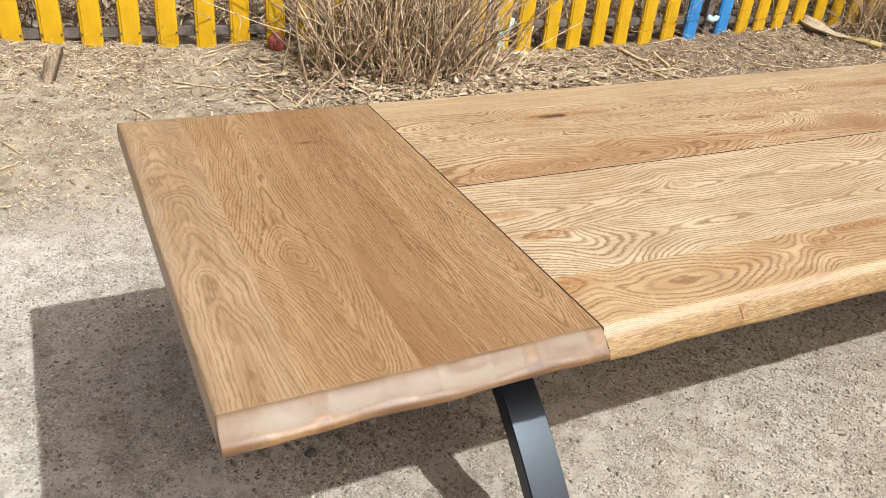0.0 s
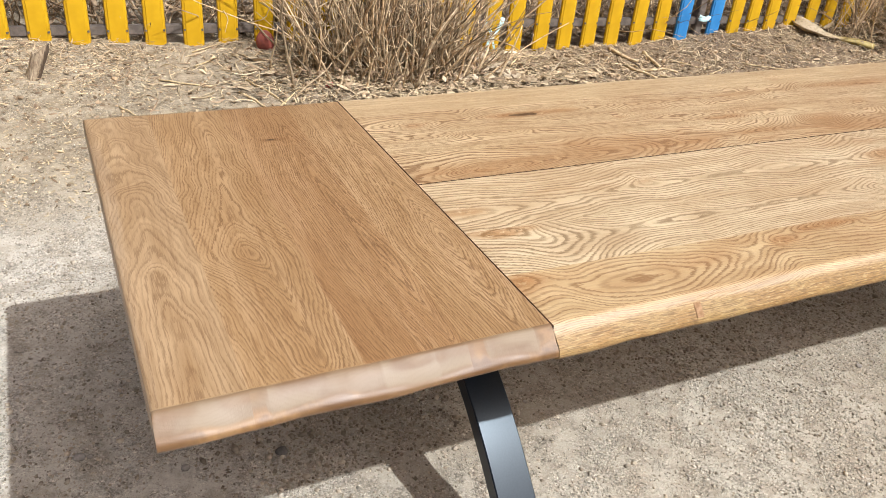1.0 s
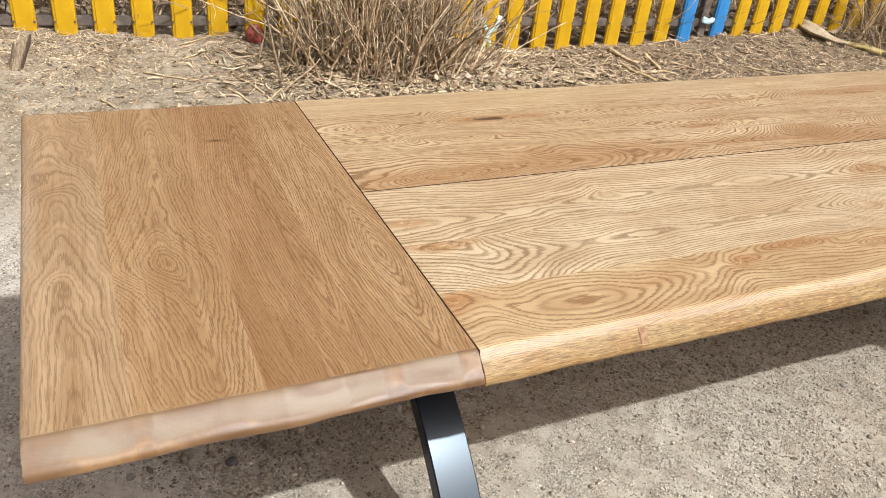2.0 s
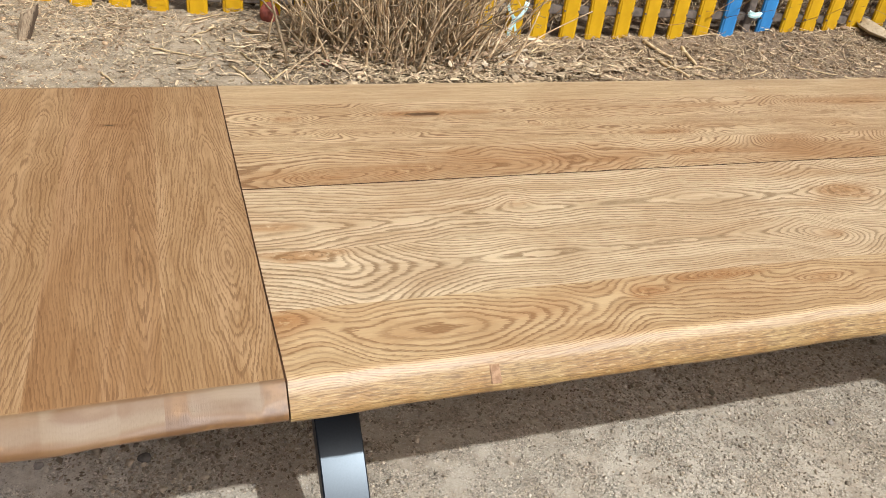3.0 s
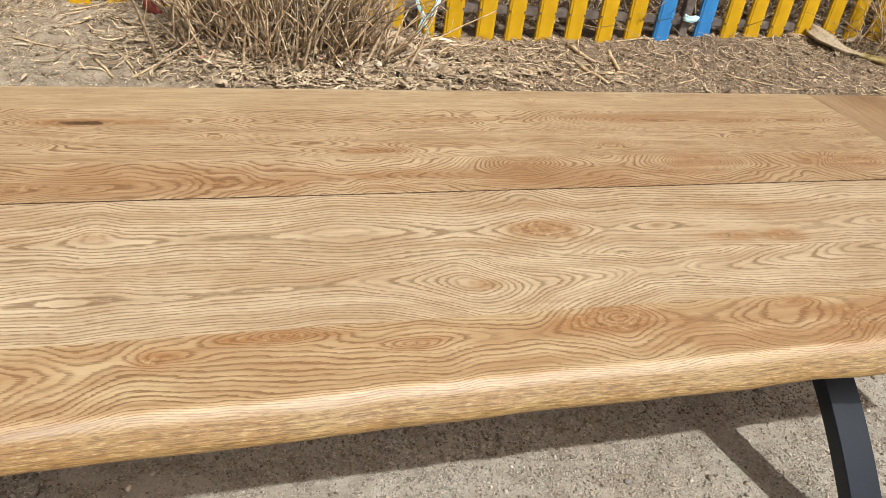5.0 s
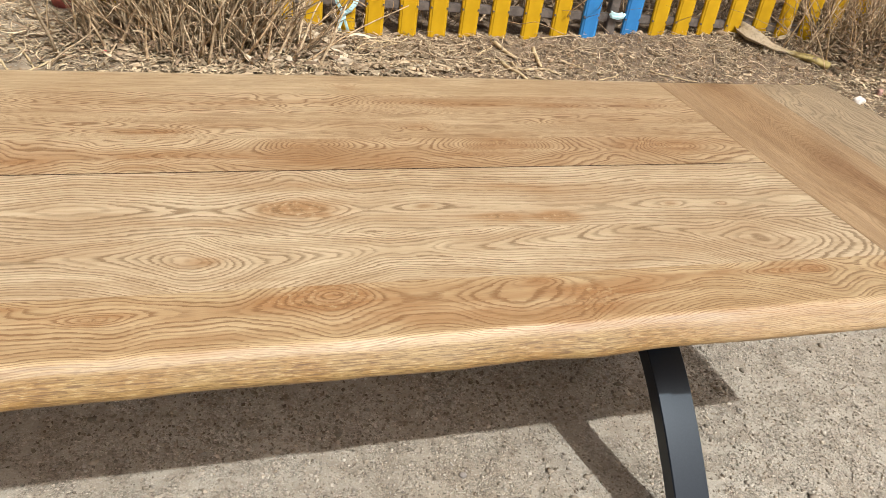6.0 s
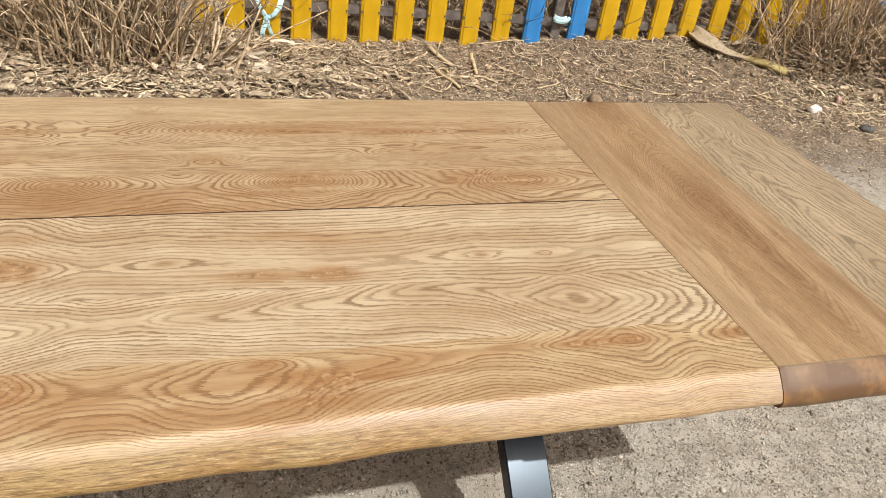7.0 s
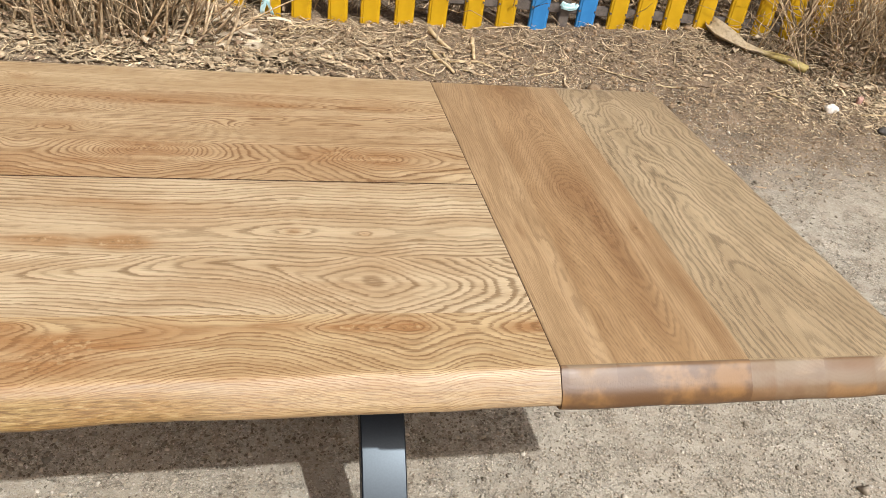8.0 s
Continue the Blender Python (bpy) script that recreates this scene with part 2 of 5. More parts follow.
def soil_material():
    n = Nodes("dry_soil")
    xyz = n.coords()
    sep = n.add("SeparateXYZ")
    n.link(xyz, sep.inputs[0])
    big = n.noise(xyz, 1.6, 4, 0.6)
    mid = n.noise(xyz, 14, 4, 0.6)
    fine = n.noise(xyz, 120, 4, 0.65)
    grit = n.noise(xyz, 420, 2, 0.6)
    wide = n.noise(xyz, 0.7, 2, 0.5)
    # pale dust, strengthened leftwards to put brighter sky fill into the shaded soil
    dust_and_fill = n.ramp(n.math("ADD", n.math("MULTIPLY_ADD", wide, 1.1, n.math("MULTIPLY", mid, 0.25)), n.math("MULTIPLY", sep.outputs[0], -0.38)), 0.50, 0.95)
    c = n.mix(n.ramp(big, 0.36, 0.64), (0.43, 0.375, 0.295), (0.495, 0.45, 0.37))
    c = n.mix(dust_and_fill, c, (0.595, 0.55, 0.475))
    c = n.mix(n.ramp(mid, 0.42, 0.66, 0.0, 0.6), c, (0.315, 0.26, 0.195))
    edge = n.math("MULTIPLY_ADD", big, 0.8, sep.outputs[1])
    bank = n.ramp(edge, 1.45, 2.3)
    mulch = n.ramp(n.math("MULTIPLY_ADD", wide, 1.2, sep.outputs[0]), 0.7, 1.6)
    light = n.mix(n.ramp(mid, 0.35, 0.65), (0.275, 0.22, 0.15), (0.415, 0.35, 0.255))
    c = n.mix(bank, c, n.mix(mulch, light, n.mix(n.ramp(mid, 0.35, 0.65), (0.145, 0.100, 0.063), (0.265, 0.192, 0.124))))
    # dark specks painted in for the shade in small pits
    c = n.mix(n.ramp(grit, 0.56, 0.70, 0.0, 0.3), c, (0.14, 0.11, 0.08))
    c = n.mix(n.ramp(fine, 0.55, 0.68, 0.0, 0.5), c, (0.62, 0.575, 0.50))
    # grains of two sizes, each of its own shade
    h = n.math("MULTIPLY_ADD", fine, 0.5, n.math("MULTIPLY_ADD", grit, 0.5, n.math("MULTIPLY", mid, 0.3)))
    loose = n.ramp(n.math("MULTIPLY_ADD", n.noise(xyz, 22, 3, 0.6), 0.5, n.math("MULTIPLY", n.noise(xyz, 5.5, 4, 0.62), 0.7)), 0.50, 0.66)
    for scale, rise, spread in ((105, 0.8, 0.30), (210, 0.75, 0.42), (460, 0.45, 0.32)):
        cell = n.add("TexVoronoi")
        n.put(cell.inputs["Vector"], n.vmath("ADD", xyz, n.vmath("MULTIPLY", n.noise(xyz, scale * 0.6, 2, 0.5, True), (0.5 / scale,) * 3)))
        cell.inputs["Scale"].default_value = scale
        own = n.add("SeparateXYZ")
        n.link(cell.outputs["Color"], own.inputs[0])
        gate = n.math("MULTIPLY", n.ramp(own.outputs[1], 0.35, 0.7), n.math("MULTIPLY_ADD", loose, 0.75, 0.20))
        dome = n.math("MULTIPLY", n.ramp(cell.outputs["Distance"], 0.1, 0.75, 1.0, 0.0), gate)
        shade = n.math("MULTIPLY_ADD", own.outputs[0], 2 * spread, 1.0 - spread)
        comb = n.add("CombineColor")
        for socket in comb.inputs[:3]:
            n.put(socket, shade)
        c = n.mix(gate, c, n.mix(1.0, c, comb.outputs[0], "MULTIPLY"))
        # the gaps round each grain are coloured dark, as shaded crevices
        c = n.mix(n.math("MULTIPLY", gate, n.ramp(cell.outputs["Distance"], 0.50, 0.8, 0.0, 0.4)), c, (0.16, 0.13, 0.10))
        h = n.math("MULTIPLY_ADD", dome, rise, h)
    return n.done(c, 0.95, bump=h, strength=1.0, distance=0.0032, Specular_IOR_Level=0.2)


def speckled(name, a, b, scale=60, rough=0.9, strength=0.4, spread=0.25, shine=0.25):
    """A dull two-tone surface, each piece of its own shade."""
    n = Nodes(name)
    geo = n.add("NewGeometry")
    k = n.noise(n.coords(), scale, 3)
    c = n.mix(n.ramp(k, 0.35, 0.65), a, b)
    shade = n.math("MULTIPLY_ADD", geo.outputs["Random Per Island"], 2 * spread, 1 - spread)
    comb = n.add("CombineColor")
    for s in comb.inputs[:3]:
        n.put(s, shade)
    c = n.mix(1.0, c, comb.outputs[0], "MULTIPLY")
    return n.done(c, rough, bump=k, strength=strength, distance=0.002, Specular_IOR_Level=shine)


SOIL = soil_material()
GRIT = speckled("grit", (0.40, 0.35, 0.28), (0.50, 0.455, 0.385), 80, spread=0.36)
STRAW = speckled("straw", (0.55, 0.45, 0.30), (0.37, 0.28, 0.17), 50, spread=0.5)
TWIG = speckled("twig", (0.265, 0.182, 0.104), (0.51, 0.38, 0.235), 40, spread=0.6)
STEEL_BLACK = speckled("black_powder_coat", (0.006, 0.008, 0.012), (0.009, 0.011, 0.016), 300, 0.30, 0.02, 0.0, 0.45)
# a blue sky's reflection is put into the specular tint
STEEL_BLACK.node_tree.nodes["Principled BSDF"].inputs["Specular Tint"].default_value = (0.78, 0.90, 1.0, 1)
YELLOW = speckled("yellow_paint", (0.61, 0.365, 0.010), (0.54, 0.315, 0.008), 9, 0.42, 0.1, 0.08)
BLUE = speckled("blue_paint", (0.05, 0.24, 0.55), (0.04, 0.20, 0.48), 9, 0.4, 0.1, 0.04)
FILLER = speckled("dark_joint", (0.034, 0.017, 0.009), (0.075, 0.036, 0.018), 80, 0.7)
PLUG = speckled("brown_plug", (0.20, 0.105, 0.045), (0.30, 0.175, 0.085), 160, 0.5)
RAIL = speckled("grey_steel", (0.105, 0.088, 0.076), (0.165, 0.138, 0.118), 30, 0.55, 0.2, 0.0)

# ---- ground ----
FOOT_X = [-6, -2, -0.8, 0.0, 0.5, 1.3, 2.05, 2.6, 3.4, 4.0, 5.0, 8.0]
FOOT_Z = [0.26, 0.26, 0.255, 0.21, 0.20, 0.175, 0.13, 0.15, 0.20, 0.235, 0.27, 0.28]


def fence_y(x):
    return 2.69 - 0.05 * (x - 2.0)


def ground_z(x, y):
    """Height of the ground: level under the table, rising in a bank to the foot of the fence."""
    x, y = np.asarray(x, float), np.asarray(y, float)
    foot = np.interp(x, FOOT_X, FOOT_Z)
    s = np.clip((y - 1.15) / (fence_y(np.clip(x, -6, 8)) - 1.15), 0, 1)
    p = np.interp(x, [-1, 0.6, 1.8, 3.0, 4.5], [1.0, 0.9, 1.4, 1.8, 1.3])
    z = foot * s ** p * (1 - 0.35 * (1 - s) * s)
    near = np.exp(-((x - 1.5) / 9) ** 4 - (y / 9) ** 4)
    z = z + near * (0.007 * vnoise(x * 3, y * 3, 1) + 0.004 * vnoise(x * 11, y * 11, 2)) * (1 + 2 * s)
    z = z + near * (0.0012 * vnoise(x * 37, y * 37, 3) + 0.0012 * np.abs(vnoise(x * 75, y * 75, 4)))
    return np.where(np.hypot(x - 1, y) > 30, np.minimum(z, 0.27), z)


def build_ground():
    def axis(a, b, step, far):
        inner = np.arange(a, b + step / 2, step)
        out, d, p = [], step, 0.0
        while p < far:
            d *= 1.35
            p += d
            out.append(p)
        return np.concatenate([[a - v for v in out[::-1]], inner, [b + v for v in out]])
    gx, gy = axis(-1.6, 5.4, 0.013, 2500), axis(-0.8, 3.0, 0.013, 2500)
    X, Y = np.meshgrid(gx, gy, indexing="ij")
    Z = ground_z(X, Y)
    ob = new("ground", mesh_from("ground", np.stack([X, Y, Z], -1).reshape(-1, 3), grid_faces(len(gx), len(gy)), SOIL, True))
    tagged(ob, "dusty grey gravelly ground rising to a brown earth bank", "ground", kind="structure")


build_ground()

# ---- table ----
TOP, THICK = 0.76, 0.048
# the worn, rounded outer edges: how far in from the rim, how far down
UPPER = [(0.034, 0.0), (0.0305, 0.0005), (0.0275, 0.0022), (0.0225, 0.0070), (0.0170, 0.0125), (0.0120, 0.0176)]
ROUND = UPPER + [(0.0070, 0.0222), (0.0030, 0.0275), (0.0006, 0.0325), (0.0014, 0.0380), (0.0060, 0.0435), (0.0125, 0.0470), (0.020, 0.048)]
BEVEL = UPPER + [(0.0068, 0.0212), (0.0026, 0.0250), (0.0004, 0.0292), (0.0018, 0.0340), (0.0070, 0.0390), (0.0130, 0.0425), (0.020, 0.044)]
BLUFF = UPPER + [(0.0070, 0.0225), (0.0034, 0.0285), (0.0008, 0.0350), (0.0006, 0.0420), (0.0040, 0.0475), (0.0110, 0.0508), (0.020, 0.052)]
ROUNDS = (ROUND, BEVEL, BLUFF)
EASED = [(0.0050, 0.0), (0.0030, 0.0004), (0.0014, 0.0014), (0.0004, 0.0030), (0.0001, 0.0050)]
SHARP = [(0.0018, 0.0), (0.0006, 0.0005), (0.0001, 0.0018)]
BUTT = [(0.0, 0.0)]
# the two cross joints do not run quite square: metres along the table for each metre across it
SLANT_LEFT, SLANT_RIGHT = 0.008, 0.019


def profile(a0, a1, lo, hi, step):
    """Points over the surface from a0 to a1: place, depth below the top, distance."""
    left = [(a0 + d, h) for d, h in lo[::-1]]
    right = [(a1 - d, h) for d, h in hi]
    inner = np.linspace(left[-1][0], right[0][0], max(4, int((a1 - a0) / step)))[1:-1]
    pts = np.array(left + [(a, 0.0) for a in inner] + right)
    dist = np.r_[0, np.cumsum(np.hypot(*np.diff(pts, axis=0).T))]
    return pts[:, 0], pts[:, 1], dist - dist[len(left) - 1] + left[-1][0]


def board(name, parent, material, l0, l1, a0, a1, along, rings, seed, ends=(BUTT, BUTT), sides=(BUTT, BUTT), skew=(0, 0), step=0.005, label="", pith=None, stain=0.72):
    """One stave of a table top. l runs along its fibre, a across it; along is 'x' or 'y'. rings(l, a) gives rings and warmth.
    ends and sides: the edge profiles; skew: how far the side a0 or a1 moves from one end to the other."""
    lp, lh, ls = profile(l0, l1, ends[0], ends[1], step)
    ap, ah, asr = profile(a0, a1, sides[0], sides[1], step)
    L, A = np.meshgrid(lp, ap, indexing="ij")
    H = np.maximum(lh[:, None], ah[None, :])
    LS, AS = np.meshgrid(ls, asr, indexing="ij")
    w = np.clip((A - a0) / (a1 - a0), 0, 1)
    u = (L - l0) / (l1 - l0)
    A = A + (skew[0] * (1 - w) + skew[1] * w) * (u - 0.5)
    if along == "x":
        L = L - A * (SLANT_LEFT * (1 - u) + SLANT_RIGHT * u)
    for shape, place, rim, way in ((sides[0], A, a0, -1), (sides[1], A, a1, 1)):
        if shape in ROUNDS:                              # a live edge wanders in and out
            outer = np.clip(1 - np.abs(A - rim) / 0.05, 0, 1) * np.clip(np.minimum(u, 1 - u) / 0.06, 0, 1)
            A = A + way * outer * (0.0026 * vnoise(L * 2.3 + 5, L * 0, seed) + 0.0024 * vnoise(L * 9, L * 0, seed + 1) + 0.0007 * vnoise(L * 40, H * 60, seed + 2))
            H = H + (H > 0.004) * 0.0012 * vnoise(L * 14, AS * 60, seed + 6)
    for shape, rim, way in ((ends[0], l0, -1), (ends[1], l1, 1)):
        if shape in ROUNDS:
            outer = np.clip(1 - np.abs(L - rim) / 0.05, 0, 1)
            L = L + way * outer * (0.002 * vnoise(A * 9 + 5, A * 0, seed // 10) + 0.0012 * vnoise(A * 26, A * 0, seed // 10 + 1))
            H = H + (H > 0.004) * 0.0007 * vnoise(A * 12, LS * 40, seed // 10 + 6)
    R, W = rings(LS, AS)
    G = np.zeros(L.shape)                                # end grain, darkened by the oil it drank; painted as less lit lower down
    if pith is not None:                                 # end grain round the rim
        for rim, way in ((lp[np.argmax(lh < 1e-6)], -1), (lp[len(lh) - 1 - np.argmax(lh[::-1] < 1e-6)], 1)):
            over = np.clip(way * (LS - rim) / 0.006, 0, 1)
            cut = 190 * np.hypot(AS - pith, way * (LS - rim) + 0.09 + 0.009 * vnoise(AS * 16, LS * 22, seed) + 0.002 * vnoise(AS * 70, LS * 70, seed + 3))
            R = np.where(over > 0, cut, R)
            block = vnoise(np.floor(AS * 14 + 0.4) * 3.1, AS * 0, seed + 8)
            W = np.where(over > 0, np.clip(0.35 + 0.5 * block + 0.5 * vnoise(AS * 20, LS * 40, seed + 9), 0, 1.3), W)
            # the last term puts the lower face's weaker light into the stain
            G = np.maximum(G, over * np.clip(stain + 0.35 * block + 0.2 * vnoise(AS * 30, LS * 40, seed + 10) + 0.6 * np.clip((way * (LS - rim) - 0.025) / 0.014, 0, 1), 0, 1.5))
    n, m = L.shape
    Z = TOP - H
    points = [np.stack([L, A, Z], -1).reshape(-1, 3)]
    E = np.zeros(L.shape)
    if ROUND in sides:
        E = np.repeat(np.clip((ah - 0.001) / 0.015, 0, 1)[None], n, 0)
        E = E * np.interp(L, [0.0, 0.22, 0.45, 1.45, 1.75], [0.82, 0.95, 1.0, 1.0, 0.55])      # paler where it was sanded at both ends
    if sides[0] is EASED:                  # paler along the outer side
        E = 0.20 * np.clip((a0 + 0.024 + 0.010 * vnoise(L * 7, A * 0, seed + 16) - AS) / 0.016, 0, 1)
    if pith is not None:                   # the cap is sanded, with a pale sheen painted along its upper rounding
        face = (0.45 if stain < 0.8 else 0.2) * np.clip((lh - 0.003) / 0.010, 0, 1) * (1 - np.clip((lh - 0.021) / 0.008, 0, 1))
        E = np.maximum(E, np.repeat(face[:, None], m, 1) * (0.75 + 0.4 * vnoise(A * 21, L * 0, seed + 15)))
    fields = [np.stack([R, W, LS + seed * 3.7, AS, E, G], -1).reshape(-1, 6)]
    faces, smooth, count = grid_faces(n, m), [True] * ((n - 1) * (m - 1)), n * m
    low = TOP - max([max(h for _, h in f) for f in (*ends, *sides) if f in ROUNDS] or [THICK])
    b0, b1 = a0 + (0.02 if sides[0] in ROUNDS or skew[0] else 0), a1 - (0.02 if sides[1] in ROUNDS or skew[1] else 0)
    in0, in1 = l0 + (0.02 if ends[0] in ROUNDS else 0), l1 - (0.02 if ends[1] in ROUNDS else 0)
    # plain walls where the edge is not a rounded one, each with vertices of its own
    for shape, pick, turn in ((sides[0], np.s_[:, 0], False), (sides[1], np.s_[:, -1], True), (ends[0], np.s_[0, :], True), (ends[1], np.s_[-1, :], False)):
        if shape in ROUNDS:
            continue
        upper = np.stack([L[pick], A[pick], Z[pick]], -1)
        lower = np.stack([np.clip(L[pick], in0, in1) if along == "y" else L[pick], np.clip(A[pick], b0 if sides[0] in ROUNDS else -9, b1 if sides[1] in ROUNDS else 9), np.full(len(upper), low)], -1)
        field = np.stack([R[pick], W[pick], LS[pick] + seed * 3.7, AS[pick], E[pick], G[pick]], -1)
        k = len(upper)
        points += [upper, lower]
        fields += [field, field + (8.0, 0, 0, 0.05, 0, 0)]
        wall = [(count + q, count + k + q, count + k + q + 1, count + q + 1) for q in range(k - 1)]
        faces += [f[::-1] for f in wall] if turn else wall
        smooth += [False] * (k - 1)
        count += 2 * k
    points.append(np.array([(in0, b0, low), (in0, b1, low), (in1, b1, low), (in1, b0, low)]))
    fields.append(np.zeros((4, 6)))
    faces.append((count, count + 1, count + 2, count + 3))
    smooth.append(False)
    verts, field = np.concatenate(points), np.concatenate(fields)
    if along == "y":
        verts = verts[:, [1, 0, 2]]
        faces = [f[::-1] for f in faces]
    me = mesh_from(name, verts, faces, material)
    for k, key in enumerate(("rings", "warm", "run", "cross", "edge", "endgrain")):
        me.attributes.new(key, "FLOAT", "POINT").data.foreach_set("value", np.ascontiguousarray(field[:, k], dtype=np.float32))
    me.polygons.foreach_set("use_smooth", np.array(smooth))
    ob = new(name, me)
    ob.parent = parent
    return tagged(ob, label)


def figure(rate, knots=(), seed=1, calm=1.0, heart=None, rim=None, loose=1.0, tone=0.08, flat=0.014):
    """Rings of one stave, `rate` to the metre across it. heart: (l, a, depth, squeeze) points of the pith's line, its place across the stave,
    its depth below the face and how far the rings spread there, so that the rings come out as nested arches and ovals,
    wide apart within `flat` of the pith. knots push the rings aside:
    (l, a, half length or that on either side, half width, rings pushed, warmth). past rim lies the finely lined sapwood of a live edge."""
    def rings(l, a):
        true_a = a
        if rim is not None:
            a = np.maximum(a, rim)
        low = vnoise(l * 1.1 + seed, a * 4, seed) * 0.020 + vnoise(l * 3.5, a * 12 + seed, seed + 9) * 0.009 + vnoise(l * 9, a * 34, seed + 7) * 0.0032 * loose
        q = a + low * calm
        if heart is None:
            r = rate * q
        else:
            hl, ha, hd, hs = zip(*[(*p, 1.0)[:4] for p in heart])
            k = np.linspace(-0.03, 0.03, 7) * min(1, 0.2 + calm)
            smooth = lambda f: sum(np.interp(l + v, hl, f) for v in k) / len(k)
            d = smooth(hd)
            d = d * (1 + 0.10 * calm * vnoise(l * 6, a * 9, seed + 21) + 0.09 * vnoise(l * 24, a * 30, seed + 22) * loose)
            r = rate * (d + 0.78 * smooth(hs) * (np.hypot(q - smooth(ha), flat) - flat))
        r = r + 1.0 * calm * vnoise(r * 0.17, l * 0.5, seed + 51) + 0.35 * vnoise(r * 0.6, l * 0.7, seed + 52)
        r = r + loose * (0.42 * vnoise(l * 13, a * 48, seed + 53) + 0.24 * vnoise(l * 41, a * 130, seed + 54))
        warm = tone + 0.28 * vnoise(l * 2.2, a * 11, seed + 5) + 0.16 * vnoise(l * 7, a * 40, seed + 6)
        for kl, ka, hl, ha, amp, hot in knots:
            hl = 1.15 * (hl if np.isscalar(hl) else np.where(l < kl, hl[0], hl[1]))
            ha = ha * 1.3
            x, y = (l - kl) / hl + 0.15 * vnoise(l * 14, a * 30, seed + 31), (a - ka) / ha + 0.22 * vnoise(l * 16 + 3, a * 40, seed + 32)
            d = x * x + y * y
            push = amp + 0.9 * rate * ha * np.sign(amp) if heart is None else -1.1 * amp - (0.3 * rate * ha if amp > 1 else 0)
            r = r + push * np.exp(-d)
            heat = warm + 1.25 * hot * (np.exp(-d * 2.2) + 0.55 * np.exp(-d * 0.6) * (0.6 + 0.7 * vnoise(l * 20, a * 90, seed + 33)))
            warm = heat if hot > 1.2 else np.minimum(heat, np.maximum(warm, 1.3))
        if rim is not None:
            down = np.maximum(rim - true_a, 0)
            r = r + 320 * down + np.clip(down / 0.01, 0, 1) * (0.8 * vnoise(l * 5, true_a * 60, seed + 40) + 0.4 * vnoise(l * 30, true_a * 200, seed + 41))
            warm = warm + 0.4 * np.clip((down - 0.03) / 0.03, 0, 1) * (0.6 + vnoise(l * 6, true_a * 30, seed + 42))
        return r, np.clip(warm, 0, 2)
    return rings


FRONT_1 = [(0.02, -0.129, 0.05, 0.014, 0, 0.7), (0.428, -0.098, 0.014, 0.006, 1, 1.2), (0.43, -0.102, 0.05, 0.012, 0, 0.25), (1.085, -0.128, 0.075, 0.026, 1, 0.95), (1.072, -0.110, 0.014, 0.008, 1, 0.5), (1.105, -0.147, 0.020, 0.006, -1, 0.3),
           (1.28, -0.127, 0.03, 0.010, 1, 0.6), (1.37, -0.163, 0.05, 0.008, 0, 0.5), (1.488, -0.171, (0.10, 0.05), 0.014, 1, 1.0), (1.51, -0.09, 0.06, 0.015, 0, 0.6), (1.721, -0.141, 0.020, 0.007, 1, 0.7), (1.65, -0.146, 0.05, 0.012, 0, 0.3),
           (1.825, -0.145, 0.008, 0.004, 1, 1.1), (1.978, -0.134, 0.05, 0.016, 0, 0.3), (0.9, -0.16, 0.14, 0.010, 0, 0.3), (0.25, -0.09, 0.12, 0.008, 0, 0.2), (1.42, -0.066, 0.12, 0.010, 0, 0.45), (1.05, -0.05, 0.25, 0.015, 0, 0.25)]
FRONT_2 = [(0.048, -0.209, 0.055, 0.015, 1, 1.0), (0.075, -0.212, 0.03, 0.008, 0, 0.5), (0.112, -0.209, 0.012, 0.009, 1, 0.25), (0.925, -0.257, 0.04, 0.016, 1, 0.35), (0.945, -0.262, 0.022, 0.010, 0, 0.4), (0.70, -0.235, 0.07, 0.004, 0, 0.2)]
FRONT_3 = [(0.015, -0.35, 0.05, 0.020, 0, 0.5), (0.14, -0.345, 0.10, 0.008, 0, 0.3), (0.33, -0.375, 0.08, 0.024, 0, 0.3), (0.52, -0.361, 0.030, 0.010, 2, 0.5), (0.503, -0.371, 0.014, 0.006, 1, 0.5), (0.590, -0.341, 0.030, 0.008, 1, 0.4), (0.647, -0.339, 0.034, 0.011, 3, 0.75), (0.655, -0.340, 0.012, 0.004, 1, 0.7),
           (0.72, -0.342, 0.05, 0.005, 1, 0.3), (0.76, -0.370, 0.05, 0.007, 1, 0.45), (0.816, -0.371, 0.032, 0.008, 2, 0.55), (1.093, -0.351, 0.060, 0.020, 1, 0.95), (1.10, -0.352, 0.016, 0.007, 1, 0.4), (1.055, -0.362, 0.05, 0.012, 0, 0.6), (1.387, -0.346, 0.035, 0.010, 3, 0.4), (1.464, -0.394, 0.08, 0.030, 0, 0.5), (1.56, -0.36, 0.12, 0.02, 0, 0.3),
           (1.69, -0.350, 0.05, 0.007, 1, 0.4), (1.80, -0.356, (0.07, 0.04), 0.007, 1, 0.8), (1.859, -0.356, 0.020, 0.008, 1, 0.85), (1.83, -0.338, 0.06, 0.006, 0, 0.6), (2.02, -0.358, 0.04, 0.014, 0, 0.5), (1.367, -0.462, 0.010, 0.014, 0, 0.6), (1.18, -0.405, 0.24, 0.026, 0, 0.30), (1.43, -0.42, 0.10, 0.022, 0, 0.35)]
